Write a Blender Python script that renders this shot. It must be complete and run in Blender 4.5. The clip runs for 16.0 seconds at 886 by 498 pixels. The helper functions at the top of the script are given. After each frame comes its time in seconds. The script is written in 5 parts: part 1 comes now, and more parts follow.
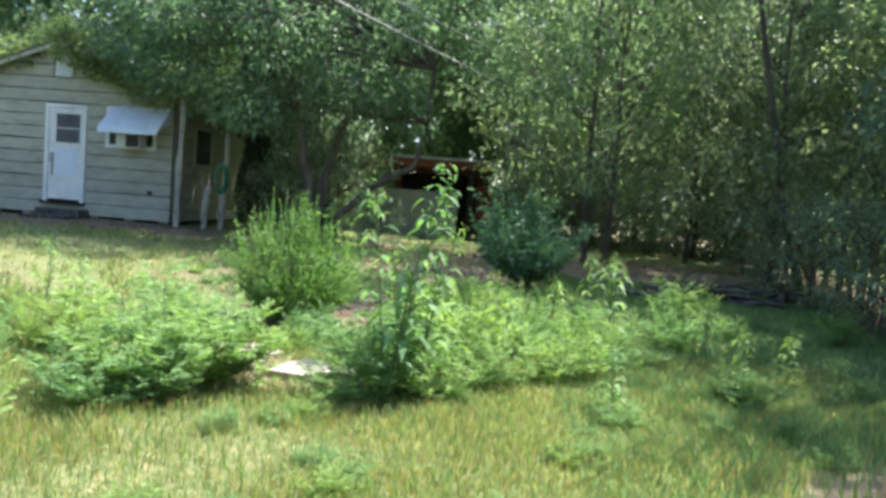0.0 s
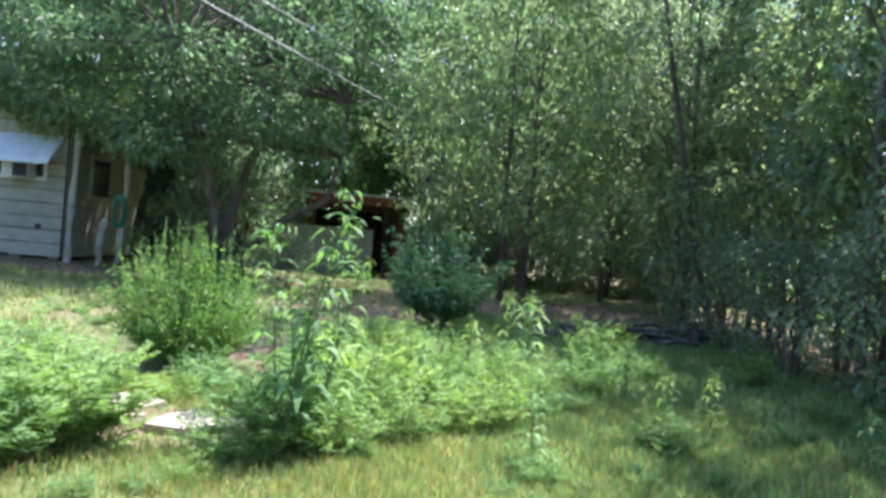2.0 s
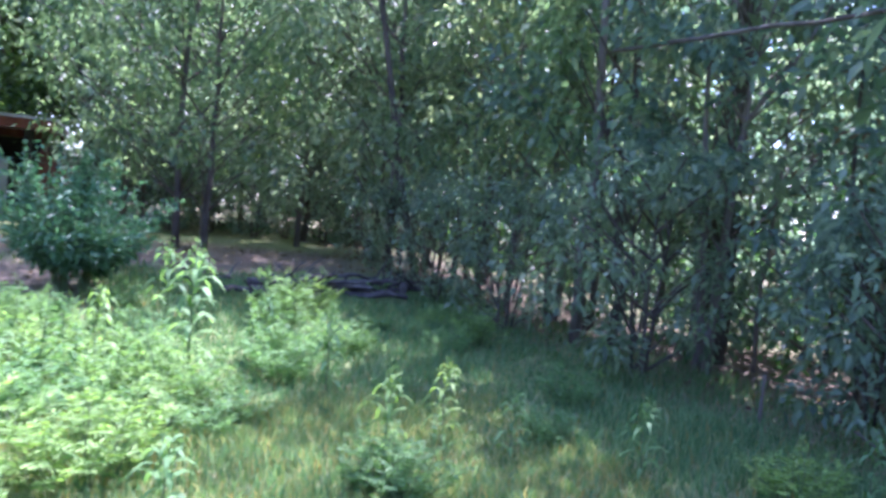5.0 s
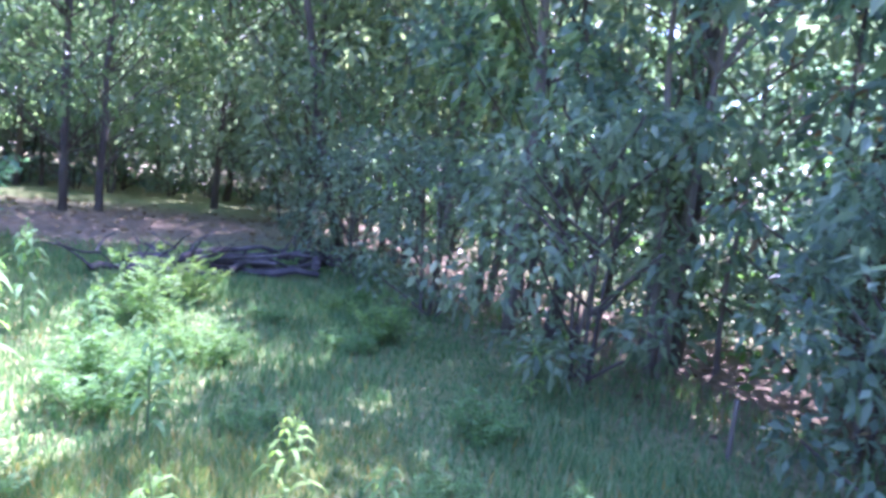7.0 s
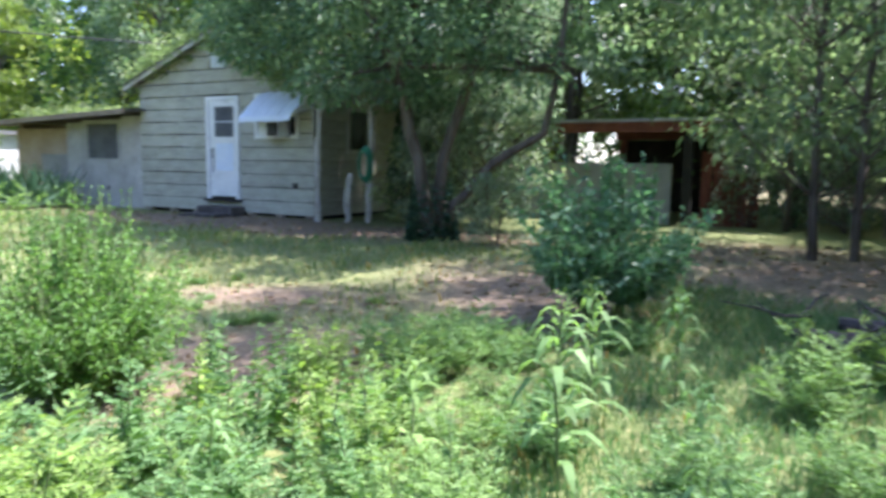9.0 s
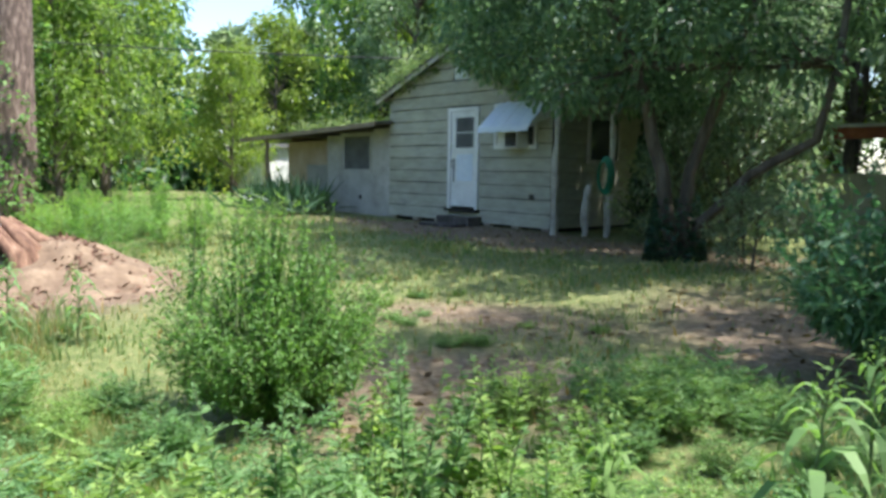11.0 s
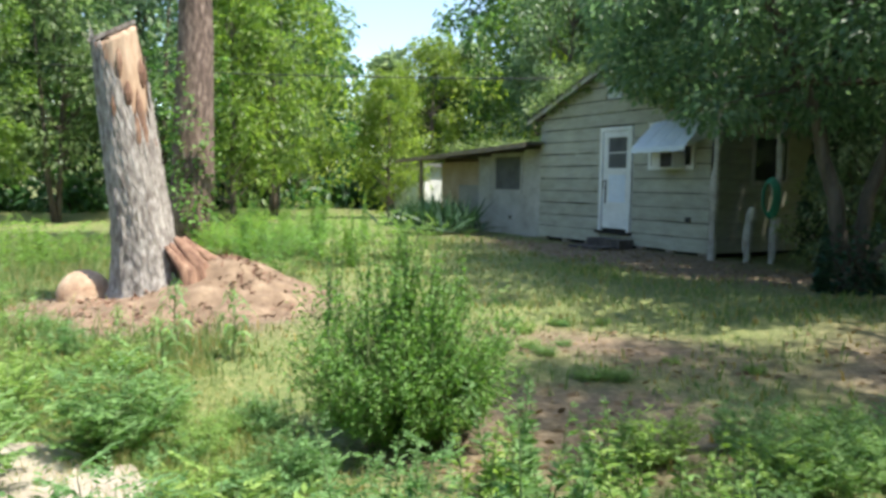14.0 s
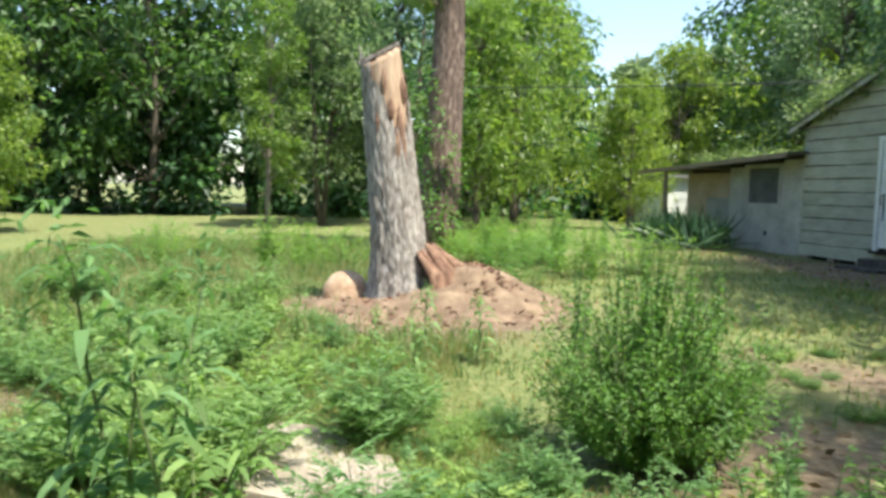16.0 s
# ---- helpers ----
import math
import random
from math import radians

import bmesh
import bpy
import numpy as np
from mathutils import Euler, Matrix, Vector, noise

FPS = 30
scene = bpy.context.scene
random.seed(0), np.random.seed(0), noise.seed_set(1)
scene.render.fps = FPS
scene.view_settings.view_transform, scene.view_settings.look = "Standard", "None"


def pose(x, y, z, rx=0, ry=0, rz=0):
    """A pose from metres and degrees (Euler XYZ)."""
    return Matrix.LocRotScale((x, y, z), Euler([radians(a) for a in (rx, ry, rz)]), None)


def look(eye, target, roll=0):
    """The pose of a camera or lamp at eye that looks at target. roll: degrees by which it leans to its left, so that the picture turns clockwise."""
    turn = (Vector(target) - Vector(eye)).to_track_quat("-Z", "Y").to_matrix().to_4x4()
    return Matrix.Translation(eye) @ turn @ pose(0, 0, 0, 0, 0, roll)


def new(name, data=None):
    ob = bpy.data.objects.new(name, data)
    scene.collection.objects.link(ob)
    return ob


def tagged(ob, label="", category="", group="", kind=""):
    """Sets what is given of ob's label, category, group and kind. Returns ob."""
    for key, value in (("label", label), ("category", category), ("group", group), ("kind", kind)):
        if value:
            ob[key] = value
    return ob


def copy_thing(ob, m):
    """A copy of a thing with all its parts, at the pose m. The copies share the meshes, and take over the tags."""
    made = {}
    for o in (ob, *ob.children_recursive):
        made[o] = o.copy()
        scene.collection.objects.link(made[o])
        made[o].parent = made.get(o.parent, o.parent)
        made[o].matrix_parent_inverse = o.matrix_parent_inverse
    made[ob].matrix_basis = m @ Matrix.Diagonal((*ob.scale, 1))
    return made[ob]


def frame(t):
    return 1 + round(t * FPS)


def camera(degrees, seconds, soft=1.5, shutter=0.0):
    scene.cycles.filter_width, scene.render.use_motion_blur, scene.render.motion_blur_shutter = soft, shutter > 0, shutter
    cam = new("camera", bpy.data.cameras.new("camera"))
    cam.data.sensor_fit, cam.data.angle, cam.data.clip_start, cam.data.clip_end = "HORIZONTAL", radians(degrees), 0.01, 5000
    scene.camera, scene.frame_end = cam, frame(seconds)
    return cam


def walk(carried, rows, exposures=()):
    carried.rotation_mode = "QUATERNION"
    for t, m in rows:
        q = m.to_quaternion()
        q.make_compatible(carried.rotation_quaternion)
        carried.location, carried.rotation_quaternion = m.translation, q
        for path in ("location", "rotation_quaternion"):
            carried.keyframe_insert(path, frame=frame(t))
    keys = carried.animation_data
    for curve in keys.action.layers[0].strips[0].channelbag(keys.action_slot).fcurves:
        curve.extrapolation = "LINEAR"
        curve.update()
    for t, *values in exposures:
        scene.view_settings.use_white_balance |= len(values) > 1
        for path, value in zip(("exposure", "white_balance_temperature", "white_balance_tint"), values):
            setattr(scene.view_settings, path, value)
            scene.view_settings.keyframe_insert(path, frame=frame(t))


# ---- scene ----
cam = camera(61.7, 16.0, soft=3.3, shutter=0.25)

PATH = [
    (0, (9.789, -15.702, 1.061), (9.625, -13.713, 0.928), 4.3),
    (0.5, (9.76, -15.696, 1.053), (9.701, -13.702, 0.918), 4.8),
    (1, (9.744, -15.672, 1.051), (9.789, -13.678, 0.901), 5.8),
    (1.5, (9.779, -15.502, 1.037), (9.829, -13.504, 0.951), 6.3),
    (2, (9.83, -15.276, 1.022), (9.879, -13.277, 1.011), 4.8),
    (2.5, (9.793, -15.029, 0.999), (9.971, -13.037, 0.97), 3.9),
    (3, (9.78, -14.765, 0.968), (10.036, -12.782, 0.902), 3.3),
    (3.5, (9.856, -14.435, 0.972), (10.144, -12.457, 0.889), 3.8),
    (4, (9.917, -14.129, 0.976), (10.421, -12.196, 0.881), 4.8),
    (4.5, (10.079, -13.795, 0.984), (10.788, -11.928, 0.875), 4.8),
    (5, (10.291, -13.504, 0.997), (11.125, -11.689, 0.901), 5.5),
    (5.2, (10.4, -13.382, 1.003), (11.297, -11.597, 0.905), 5.6),
    (7.3, (11.311, -12.42, 1.142), (12.066, -10.584, 0.9), 6.0),
    (7.5, (11.473, -12.322, 1.151), (12.041, -10.42, 0.9), 5.5),
    (8, (11.7, -12.057, 1.189), (11.697, -10.076, 0.911), 4.1),
    (8.5, (11.817, -11.786, 1.201), (11.348, -9.857, 0.955), 2.4),
    (9, (11.89, -11.432, 1.185), (10.905, -9.707, 0.957), 0.8),
    (9.5, (11.899, -11.16, 1.17), (10.594, -9.676, 0.865), 0.7),
    (10, (11.796, -10.967, 1.194), (10.388, -9.579, 0.898), 0.8),
    (10.2, (11.759, -10.896, 1.195), (10.328, -9.523, 0.929), 0.9),
    (12.3, (11.633, -10.788, 1.266), (10.072, -9.552, 1.08), 0.8),
    (12.5, (11.638, -10.784, 1.27), (10.062, -9.567, 1.082), 0.7),
    (13, (11.72, -10.69, 1.28), (10.105, -9.525, 1.092), 0.4),
    (13.5, (11.687, -10.721, 1.294), (10.035, -9.608, 1.111), 0.6),
    (14, (11.684, -10.67, 1.298), (9.947, -9.693, 1.125), 0.8),
    (14.5, (11.673, -10.673, 1.294), (9.866, -9.83, 1.131), 0.5),
    (15, (11.688, -10.69, 1.302), (9.834, -9.959, 1.136), 0.5),
    (15.5, (11.688, -10.704, 1.302), (9.785, -10.112, 1.135), 1.0),
    (16, (11.663, -10.754, 1.314), (9.708, -10.363, 1.155), 1.5),
]
TURN = [(6.2, (10.86, -12.87, 1.07), (11.98, -11.22, 0.93), 6.0)]
LIGHTEN = [(0, 1.7, 6250, 16), (2.5, 1.85, 5800, 22), (4, 2.1, 5400, 31), (5, 2.4, 5150, 41), (7.4, 3.1, 5050, 50), (8, 2.65, 5350, 38), (8.5, 2.5, 5600, 33), (9, 2.0, 5850, 24), (10, 1.4, 6100, 12), (12.5, 1.3, 6450, 9), (16, 1.2, 6800, 5)]
walk(cam, [(t, look(eye, target, roll)) for t, eye, target, roll in sorted(PATH + TURN)], LIGHTEN)

# ---- light ----
SUN_AZ, SUN_EL = 54.0, 65.0          # degrees clockwise from +y, and above the horizon
world = bpy.data.worlds.new("sky")
scene.world = world
world.use_nodes = True
wn = world.node_tree.nodes
sky = wn.new("ShaderNodeTexSky")
sky.sky_type, sky.sun_disc = "NISHITA", False
sky.sun_elevation, sky.sun_rotation = radians(SUN_EL), radians(SUN_AZ)
wn["Background"].inputs["Strength"].default_value = 0.15
world.node_tree.links.new(sky.outputs[0], wn["Background"].inputs["Color"])
sun = new("sun", bpy.data.lights.new("sun", "SUN"))
sun.data.energy, sun.data.angle, sun.data.color = 4.6, radians(0.6), (1.0, 0.95, 0.86)
sun.matrix_world = look((60 * math.sin(radians(SUN_AZ)), 60 * math.cos(radians(SUN_AZ)), 60 * math.tan(radians(SUN_EL))), (0, 0, 0))


# ---- materials ----
def shader(name, rough=0.85, metal=0.0):
    m = bpy.data.materials.new(name)
    m.use_nodes = True
    nt = m.node_tree
    b = nt.nodes["Principled BSDF"]
    b.inputs["Roughness"].default_value = rough
    b.inputs["Metallic"].default_value = metal
    return m, nt, b


def nnode(nt, kind, **inputs):
    n = nt.nodes.new(kind)
    for k, v in inputs.items():
        n.inputs[k].default_value = v
    return n


def noisy(nt, scale, detail=5, stretch=None):
    co = nt.nodes.new("ShaderNodeTexCoord")
    n = nnode(nt, "ShaderNodeTexNoise", Scale=scale, Detail=detail, Roughness=0.6)
    if stretch:
        mp = nt.nodes.new("ShaderNodeMapping")
        mp.inputs["Scale"].default_value = stretch
        nt.links.new(co.outputs["Object"], mp.inputs["Vector"])
        nt.links.new(mp.outputs[0], n.inputs["Vector"])
    else:
        nt.links.new(co.outputs["Object"], n.inputs["Vector"])
    return n


def ramp(nt, fac, stops):
    r = nt.nodes.new("ShaderNodeValToRGB")
    e = r.color_ramp.elements
    while len(e) < len(stops):
        e.new(0.5)
    for el, (p, c) in zip(e, stops):
        el.position, el.color = p, (*c, 1)
    nt.links.new(fac, r.inputs["Fac"])
    return r.outputs["Color"]


def mixed(nt, fac, a, b, blend="MIX"):
    m = nt.nodes.new("ShaderNodeMix")
    m.data_type, m.blend_type = "RGBA", blend
    for sock, v in ((m.inputs["Factor"], fac), (m.inputs["A"], a), (m.inputs["B"], b)):
        if isinstance(v, (int, float)):
            sock.default_value = v
        elif isinstance(v, tuple):
            sock.default_value = (*v, 1)
        else:
            nt.links.new(v, sock)
    return m.outputs["Result"]


def bumped(nt, b, height, strength=0.4, dist=0.01):
    n = nnode(nt, "ShaderNodeBump", Strength=strength, Distance=dist)
    nt.links.new(height, n.inputs["Height"])
    nt.links.new(n.outputs[0], b.inputs["Normal"])


def worn(name, c0, c1, c2, scale=4, fine=40, rough=0.85, stretch=None, metal=0.0, bump=0.4, per_object=0.0):
    """A surface with broad stains and fine grain."""
    m, nt, b = shader(name, rough, metal)
    big, small = noisy(nt, scale, 6, stretch), noisy(nt, fine, 4, stretch)
    col = ramp(nt, big.outputs["Fac"], [(0.3, c0), (0.52, c1), (0.72, c2)])
    col = mixed(nt, 0.5, col, ramp(nt, small.outputs["Fac"], [(0.3, (0.55, 0.55, 0.55)), (0.7, (1.25, 1.25, 1.25))]), "MULTIPLY")
    if per_object:
        oi = nt.nodes.new("ShaderNodeObjectInfo")
        lo, hi = 1 - per_object, 1 + per_object
        col = mixed(nt, 1.0, col, ramp(nt, oi.outputs["Random"], [(0, (lo, lo, lo)), (1, (hi, hi, hi))]), "MULTIPLY")
    nt.links.new(col, b.inputs["Base Color"])
    bumped(nt, b, small.outputs["Fac"], bump)
    return m


def leafy(name, dark, mid, light, translucent=0.4, rough=0.43, dead=0.0, glow=(1.4, 1.55, 0.75), sheen=0.5):
    """Leaves: each blade has a shade of its own, light comes through them."""
    m, nt, b = shader(name, rough)
    geo, oi = nt.nodes.new("ShaderNodeNewGeometry"), nt.nodes.new("ShaderNodeObjectInfo")
    col = ramp(nt, geo.outputs["Random Per Island"], [(0.0, dark), (0.5, mid), (0.97 - dead, light), (1.0, (0.30, 0.20, 0.07) if dead else light)])
    col = mixed(nt, 1.0, col, ramp(nt, oi.outputs["Random"], [(0, (0.75, 0.85, 0.9)), (0.5, (1, 1, 1)), (1, (1.25, 1.12, 0.8))]), "MULTIPLY")
    nt.links.new(col, b.inputs["Base Color"])
    b.inputs["Specular IOR Level"].default_value = sheen
    tr = nt.nodes.new("ShaderNodeBsdfTranslucent")
    nt.links.new(mixed(nt, 1.0, col, glow, "MULTIPLY"), tr.inputs["Color"])
    mx = nnode(nt, "ShaderNodeMixShader", Fac=translucent)
    nt.links.new(b.outputs[0], mx.inputs[1])
    nt.links.new(tr.outputs[0], mx.inputs[2])
    nt.links.new(mx.outputs[0], nt.nodes["Material Output"].inputs["Surface"])
    return m


LEAF_OAK = leafy("leaf_oak", (0.075, 0.125, 0.068), (0.14, 0.215, 0.115), (0.25, 0.33, 0.19), 0.55, glow=(1.3, 1.45, 1.0))
LEAF_BRIGHT = leafy("leaf_bright", (0.08, 0.135, 0.035), (0.15, 0.235, 0.06), (0.27, 0.35, 0.10), 0.55)
LEAF_SHADE = leafy("leaf_shade", (0.10, 0.145, 0.095), (0.18, 0.245, 0.155), (0.29, 0.36, 0.24), 0.55, glow=(1.3, 1.45, 1.2))
LEAF_BUSH = leafy("leaf_bush", (0.085, 0.165, 0.045), (0.16, 0.285, 0.075), (0.27, 0.41, 0.13), 0.5, 0.55, sheen=0.35)
LEAF_BLUE = leafy("leaf_blue_green", (0.06, 0.135, 0.07), (0.11, 0.22, 0.115), (0.20, 0.32, 0.185), 0.45, glow=(1.2, 1.5, 0.95))
LEAF_WEED = leafy("leaf_weed", (0.095, 0.17, 0.06), (0.16, 0.275, 0.10), (0.25, 0.38, 0.16), 0.45, 0.6, sheen=0.3)
# Deep green of the far trees; also paints shade into the near undergrowth.
LEAF_FAR_AND_SHADE = leafy("leaf_far_and_shade", (0.03, 0.07, 0.03), (0.06, 0.135, 0.05), (0.13, 0.24, 0.09), 0.45)
LEAF_PALM = leafy("leaf_palm", (0.02, 0.05, 0.03), (0.03, 0.08, 0.045), (0.05, 0.11, 0.06), 0.25)
LEAF_DRY = leafy("leaf_dry", (0.10, 0.06, 0.035), (0.17, 0.11, 0.06), (0.26, 0.19, 0.10), 0.3, 0.8)
GRASS = leafy("grass_blades", (0.105, 0.185, 0.065), (0.195, 0.275, 0.115), (0.38, 0.37, 0.22), 0.5, 0.8, dead=0.22, glow=(1.25, 1.4, 0.8), sheen=0.2)
SHADE_GRASS = leafy("shade_grass_blades", (0.075, 0.15, 0.07), (0.13, 0.235, 0.11), (0.23, 0.32, 0.17), 0.5, 0.7, dead=0.06, glow=(1.2, 1.4, 0.95), sheen=0.3)
BARK = worn("bark", (0.05, 0.04, 0.03), (0.11, 0.09, 0.07), (0.19, 0.165, 0.135), 5, 26, 0.95, (1, 1, 0.3), bump=0.9)
BARK_PALE = worn("bark_pale", (0.12, 0.10, 0.08), (0.20, 0.17, 0.14), (0.30, 0.27, 0.23), 5, 26, 0.95, (1, 1, 0.3), bump=0.8)
STEM = worn("stem_green", (0.09, 0.13, 0.05), (0.14, 0.19, 0.075), (0.18, 0.22, 0.10), 8, 40, 0.7)
SIDING = worn("siding_paint", (0.29, 0.29, 0.225), (0.375, 0.372, 0.30), (0.44, 0.44, 0.36), 2.2, 30, 0.75, (1, 1, 3), per_object=0.06, bump=0.2)
WHITE = worn("white_paint", (0.62, 0.63, 0.62), (0.74, 0.75, 0.74), (0.80, 0.80, 0.79), 3, 40, 0.55, bump=0.15)
PALE_BLUE = worn("pale_blue_panel", (0.60, 0.68, 0.78), (0.68, 0.75, 0.84), (0.75, 0.80, 0.86), 3, 40, 0.45, bump=0.1)
DARK_SCREEN = worn("dark_screen", (0.05, 0.055, 0.06), (0.085, 0.09, 0.10), (0.12, 0.125, 0.13), 3, 120, 0.6, bump=0.3)
# Near-black; also paints in the shade of crawl space, carport and trunk hollow.
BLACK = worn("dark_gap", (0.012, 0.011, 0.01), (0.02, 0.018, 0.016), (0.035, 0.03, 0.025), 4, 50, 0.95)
SHINGLE = worn("shingle", (0.06, 0.055, 0.05), (0.10, 0.09, 0.08), (0.16, 0.145, 0.12), 3, 50, 0.95, bump=0.7, per_object=0.2)
OLD_WOOD = worn("old_wood", (0.14, 0.10, 0.07), (0.23, 0.18, 0.13), (0.32, 0.27, 0.21), 4, 40, 0.9, (8, 8, 1), per_object=0.15)
PLYWOOD = worn("plywood", (0.26, 0.20, 0.14), (0.34, 0.27, 0.20), (0.40, 0.33, 0.26), 2, 35, 0.85, per_object=0.1)
GREY_WALL = worn("grey_panel", (0.20, 0.205, 0.20), (0.27, 0.275, 0.27), (0.33, 0.335, 0.33), 2, 30, 0.8)
RUST = worn("rust_red", (0.10, 0.030, 0.020), (0.17, 0.05, 0.032), (0.24, 0.09, 0.06), 3, 30, 0.8)
TIN = worn("galvanised", (0.30, 0.30, 0.30), (0.40, 0.41, 0.42), (0.50, 0.50, 0.50), 3, 30, 0.45, metal=0.7)
CONCRETE = worn("concrete", (0.22, 0.175, 0.14), (0.33, 0.28, 0.235), (0.44, 0.395, 0.34), 3, 30, 0.9, bump=0.6)
CHIPS = worn("wood_chips", (0.12, 0.078, 0.05), (0.20, 0.138, 0.092), (0.30, 0.22, 0.15), 5, 35, 0.95, bump=0.9)
DEAD_WOOD = worn("dead_wood", (0.035, 0.03, 0.03), (0.08, 0.07, 0.065), (0.17, 0.15, 0.14), 5, 30, 0.95, (1, 1, 0.4), per_object=0.3)
RAW_WOOD = worn("raw_wood", (0.28, 0.16, 0.10), (0.42, 0.29, 0.20), (0.56, 0.44, 0.33), 4, 24, 0.9, (1, 1, 0.2), bump=0.9)
GREEN_PLASTIC = worn("green_plastic", (0.01, 0.16, 0.09), (0.02, 0.22, 0.13), (0.03, 0.28, 0.17), 4, 30, 0.5)
PALE_CABLE = worn("pale_cable", (0.22, 0.22, 0.22), (0.32, 0.32, 0.31), (0.40, 0.40, 0.39), 3, 40, 0.6)
PEELING = worn("peeling_paint", (0.26, 0.23, 0.19), (0.47, 0.45, 0.40), (0.62, 0.60, 0.55), 7, 40, 0.85, (1, 1, 0.5))
FADED = worn("faded_panel", (0.30, 0.29, 0.25), (0.40, 0.39, 0.35), (0.47, 0.46, 0.42), 2, 30, 0.85)
ROT = worn("rotten_wood", (0.10, 0.05, 0.035), (0.22, 0.125, 0.085), (0.36, 0.24, 0.17), 7, 30, 0.95, (1.5, 1.5, 0.4), bump=1.0)
CABLE = worn("cable", (0.02, 0.02, 0.02), (0.035, 0.035, 0.035), (0.06, 0.06, 0.06), 4, 30, 0.6)


def glass_like(name, tint):
    m, nt, b = shader(name, 0.06)
    b.inputs["Base Color"].default_value = (*tint, 1)
    b.inputs["Specular IOR Level"].default_value = 0.6
    return m


PANE = glass_like("window_pane", (0.05, 0.055, 0.06))


# ---- mesh tools ----
def built(name, V, F4=None, F3=None, mat=None, smooth=False):
    me = bpy.data.meshes.new(name)
    V = np.asarray(V, np.float32).reshape(-1, 3)
    F4 = np.zeros((0, 4), int) if F4 is None else np.asarray(F4, int).reshape(-1, 4)
    F3 = np.zeros((0, 3), int) if F3 is None else np.asarray(F3, int).reshape(-1, 3)
    me.vertices.add(len(V))
    me.vertices.foreach_set("co", V.ravel())
    idx = np.concatenate([F4.ravel(), F3.ravel()]).astype(np.int32)
    me.loops.add(len(idx))
    me.loops.foreach_set("vertex_index", idx)
    starts = np.concatenate([np.arange(len(F4)) * 4, len(F4) * 4 + np.arange(len(F3)) * 3]).astype(np.int32)
    me.polygons.add(len(starts))
    me.polygons.foreach_set("loop_start", starts)
    me.polygons.foreach_set("use_smooth", np.full(len(starts), bool(smooth)))
    me.update(calc_edges=True)
    if mat:
        me.materials.append(mat)
    return me


class Geo:
    def __init__(self):
        self.v, self.f4, self.f3, self.n = [], [], [], 0

    def add(self, V, F4=None, F3=None):
        V = np.asarray(V, float).reshape(-1, 3)
        if F4 is not None and len(F4):
            self.f4.append(np.asarray(F4, int) + self.n)
        if F3 is not None and len(F3):
            self.f3.append(np.asarray(F3, int) + self.n)
        self.v.append(V)
        self.n += len(V)
        return self

    def box(self, x0, x1, y0, y1, z0, z1, m=None):
        V = np.array([(x, y, z) for z in (z0, z1) for y in (y0, y1) for x in (x0, x1)], float)
        if m is not None:
            V = np.array([tuple(m @ Vector(p)) for p in V])
        return self.add(V, [(0, 2, 3, 1), (4, 5, 7, 6), (0, 1, 5, 4), (2, 6, 7, 3), (0, 4, 6, 2), (1, 3, 7, 5)])

    def tube(self, path, radii, sides=7, cap=True):
        P = np.asarray(path, float)
        R = np.broadcast_to(np.asarray(radii, float), (len(P),))
        T = np.gradient(P, axis=0)
        T /= np.linalg.norm(T, axis=1, keepdims=True) + 1e-9
        ref = np.array((0.13, 0.99, 0.05)) if abs(T[0][2]) > 0.7 else np.array((0, 0, 1.0))
        A = np.cross(T, ref)
        A /= np.linalg.norm(A, axis=1, keepdims=True) + 1e-9
        B = np.cross(T, A)
        a = np.linspace(0, 2 * np.pi, sides, endpoint=False)
        V = P[:, None] + R[:, None, None] * (np.cos(a)[None, :, None] * A[:, None] + np.sin(a)[None, :, None] * B[:, None])
        F = []
        for i in range(len(P) - 1):
            for j in range(sides):
                k = (j + 1) % sides
                F.append((i * sides + j, i * sides + k, (i + 1) * sides + k, (i + 1) * sides + j))
        V = V.reshape(-1, 3)
        F3 = []
        if cap:
            n = len(V)
            V = np.vstack([V, P[:1], P[-1:]])
            for j in range(sides):
                k = (j + 1) % sides
                F3 += [(n, k, j), (n + 1, (len(P) - 1) * sides + j, (len(P) - 1) * sides + k)]
        return self.add(V, F, F3)

    def leaves(self, P, D, L, W, rng, droop=0.25):
        P, D = np.asarray(P, float), np.asarray(D, float)
        D = D / (np.linalg.norm(D, axis=1, keepdims=True) + 1e-9)
        L = np.broadcast_to(np.asarray(L, float), (len(P),))[:, None]
        W = np.broadcast_to(np.asarray(W, float), (len(P),))[:, None]
        S = np.cross(D, np.array((0, 0, 1.0)) + rng.normal(0, 0.55, (len(P), 3)))
        S /= np.linalg.norm(S, axis=1, keepdims=True) + 1e-9
        down = np.array((0, 0, -1.0)) * L
        V = np.stack([P, P + 0.45 * L * D + W * S + 0.1 * droop * down, P + L * D + droop * down, P + 0.45 * L * D - W * S + 0.1 * droop * down], 1)
        F = np.arange(len(P) * 4).reshape(-1, 4)
        return self.add(V.reshape(-1, 3), F)

    def mesh(self, name, mat, smooth=False):
        return built(name, np.concatenate(self.v), np.concatenate(self.f4) if self.f4 else None, np.concatenate(self.f3) if self.f3 else None, mat, smooth)


def part(name, geo, mat, parent, label="", smooth=False):
    ob = new(name, geo.mesh(name, mat, smooth) if isinstance(geo, Geo) else geo)
    ob.parent = parent
    if label:
        ob["label"] = label
    return ob


def thing(name, m, label, category, group=""):
    ob = new(name)
    ob.empty_display_size = 0.1
    ob.matrix_basis = m
    return tagged(ob, label, category, group)


def unit(rng, n):
    u = rng.normal(0, 1, (n, 3))
    return u / (np.linalg.norm(u, axis=1, keepdims=True) + 1e-9)


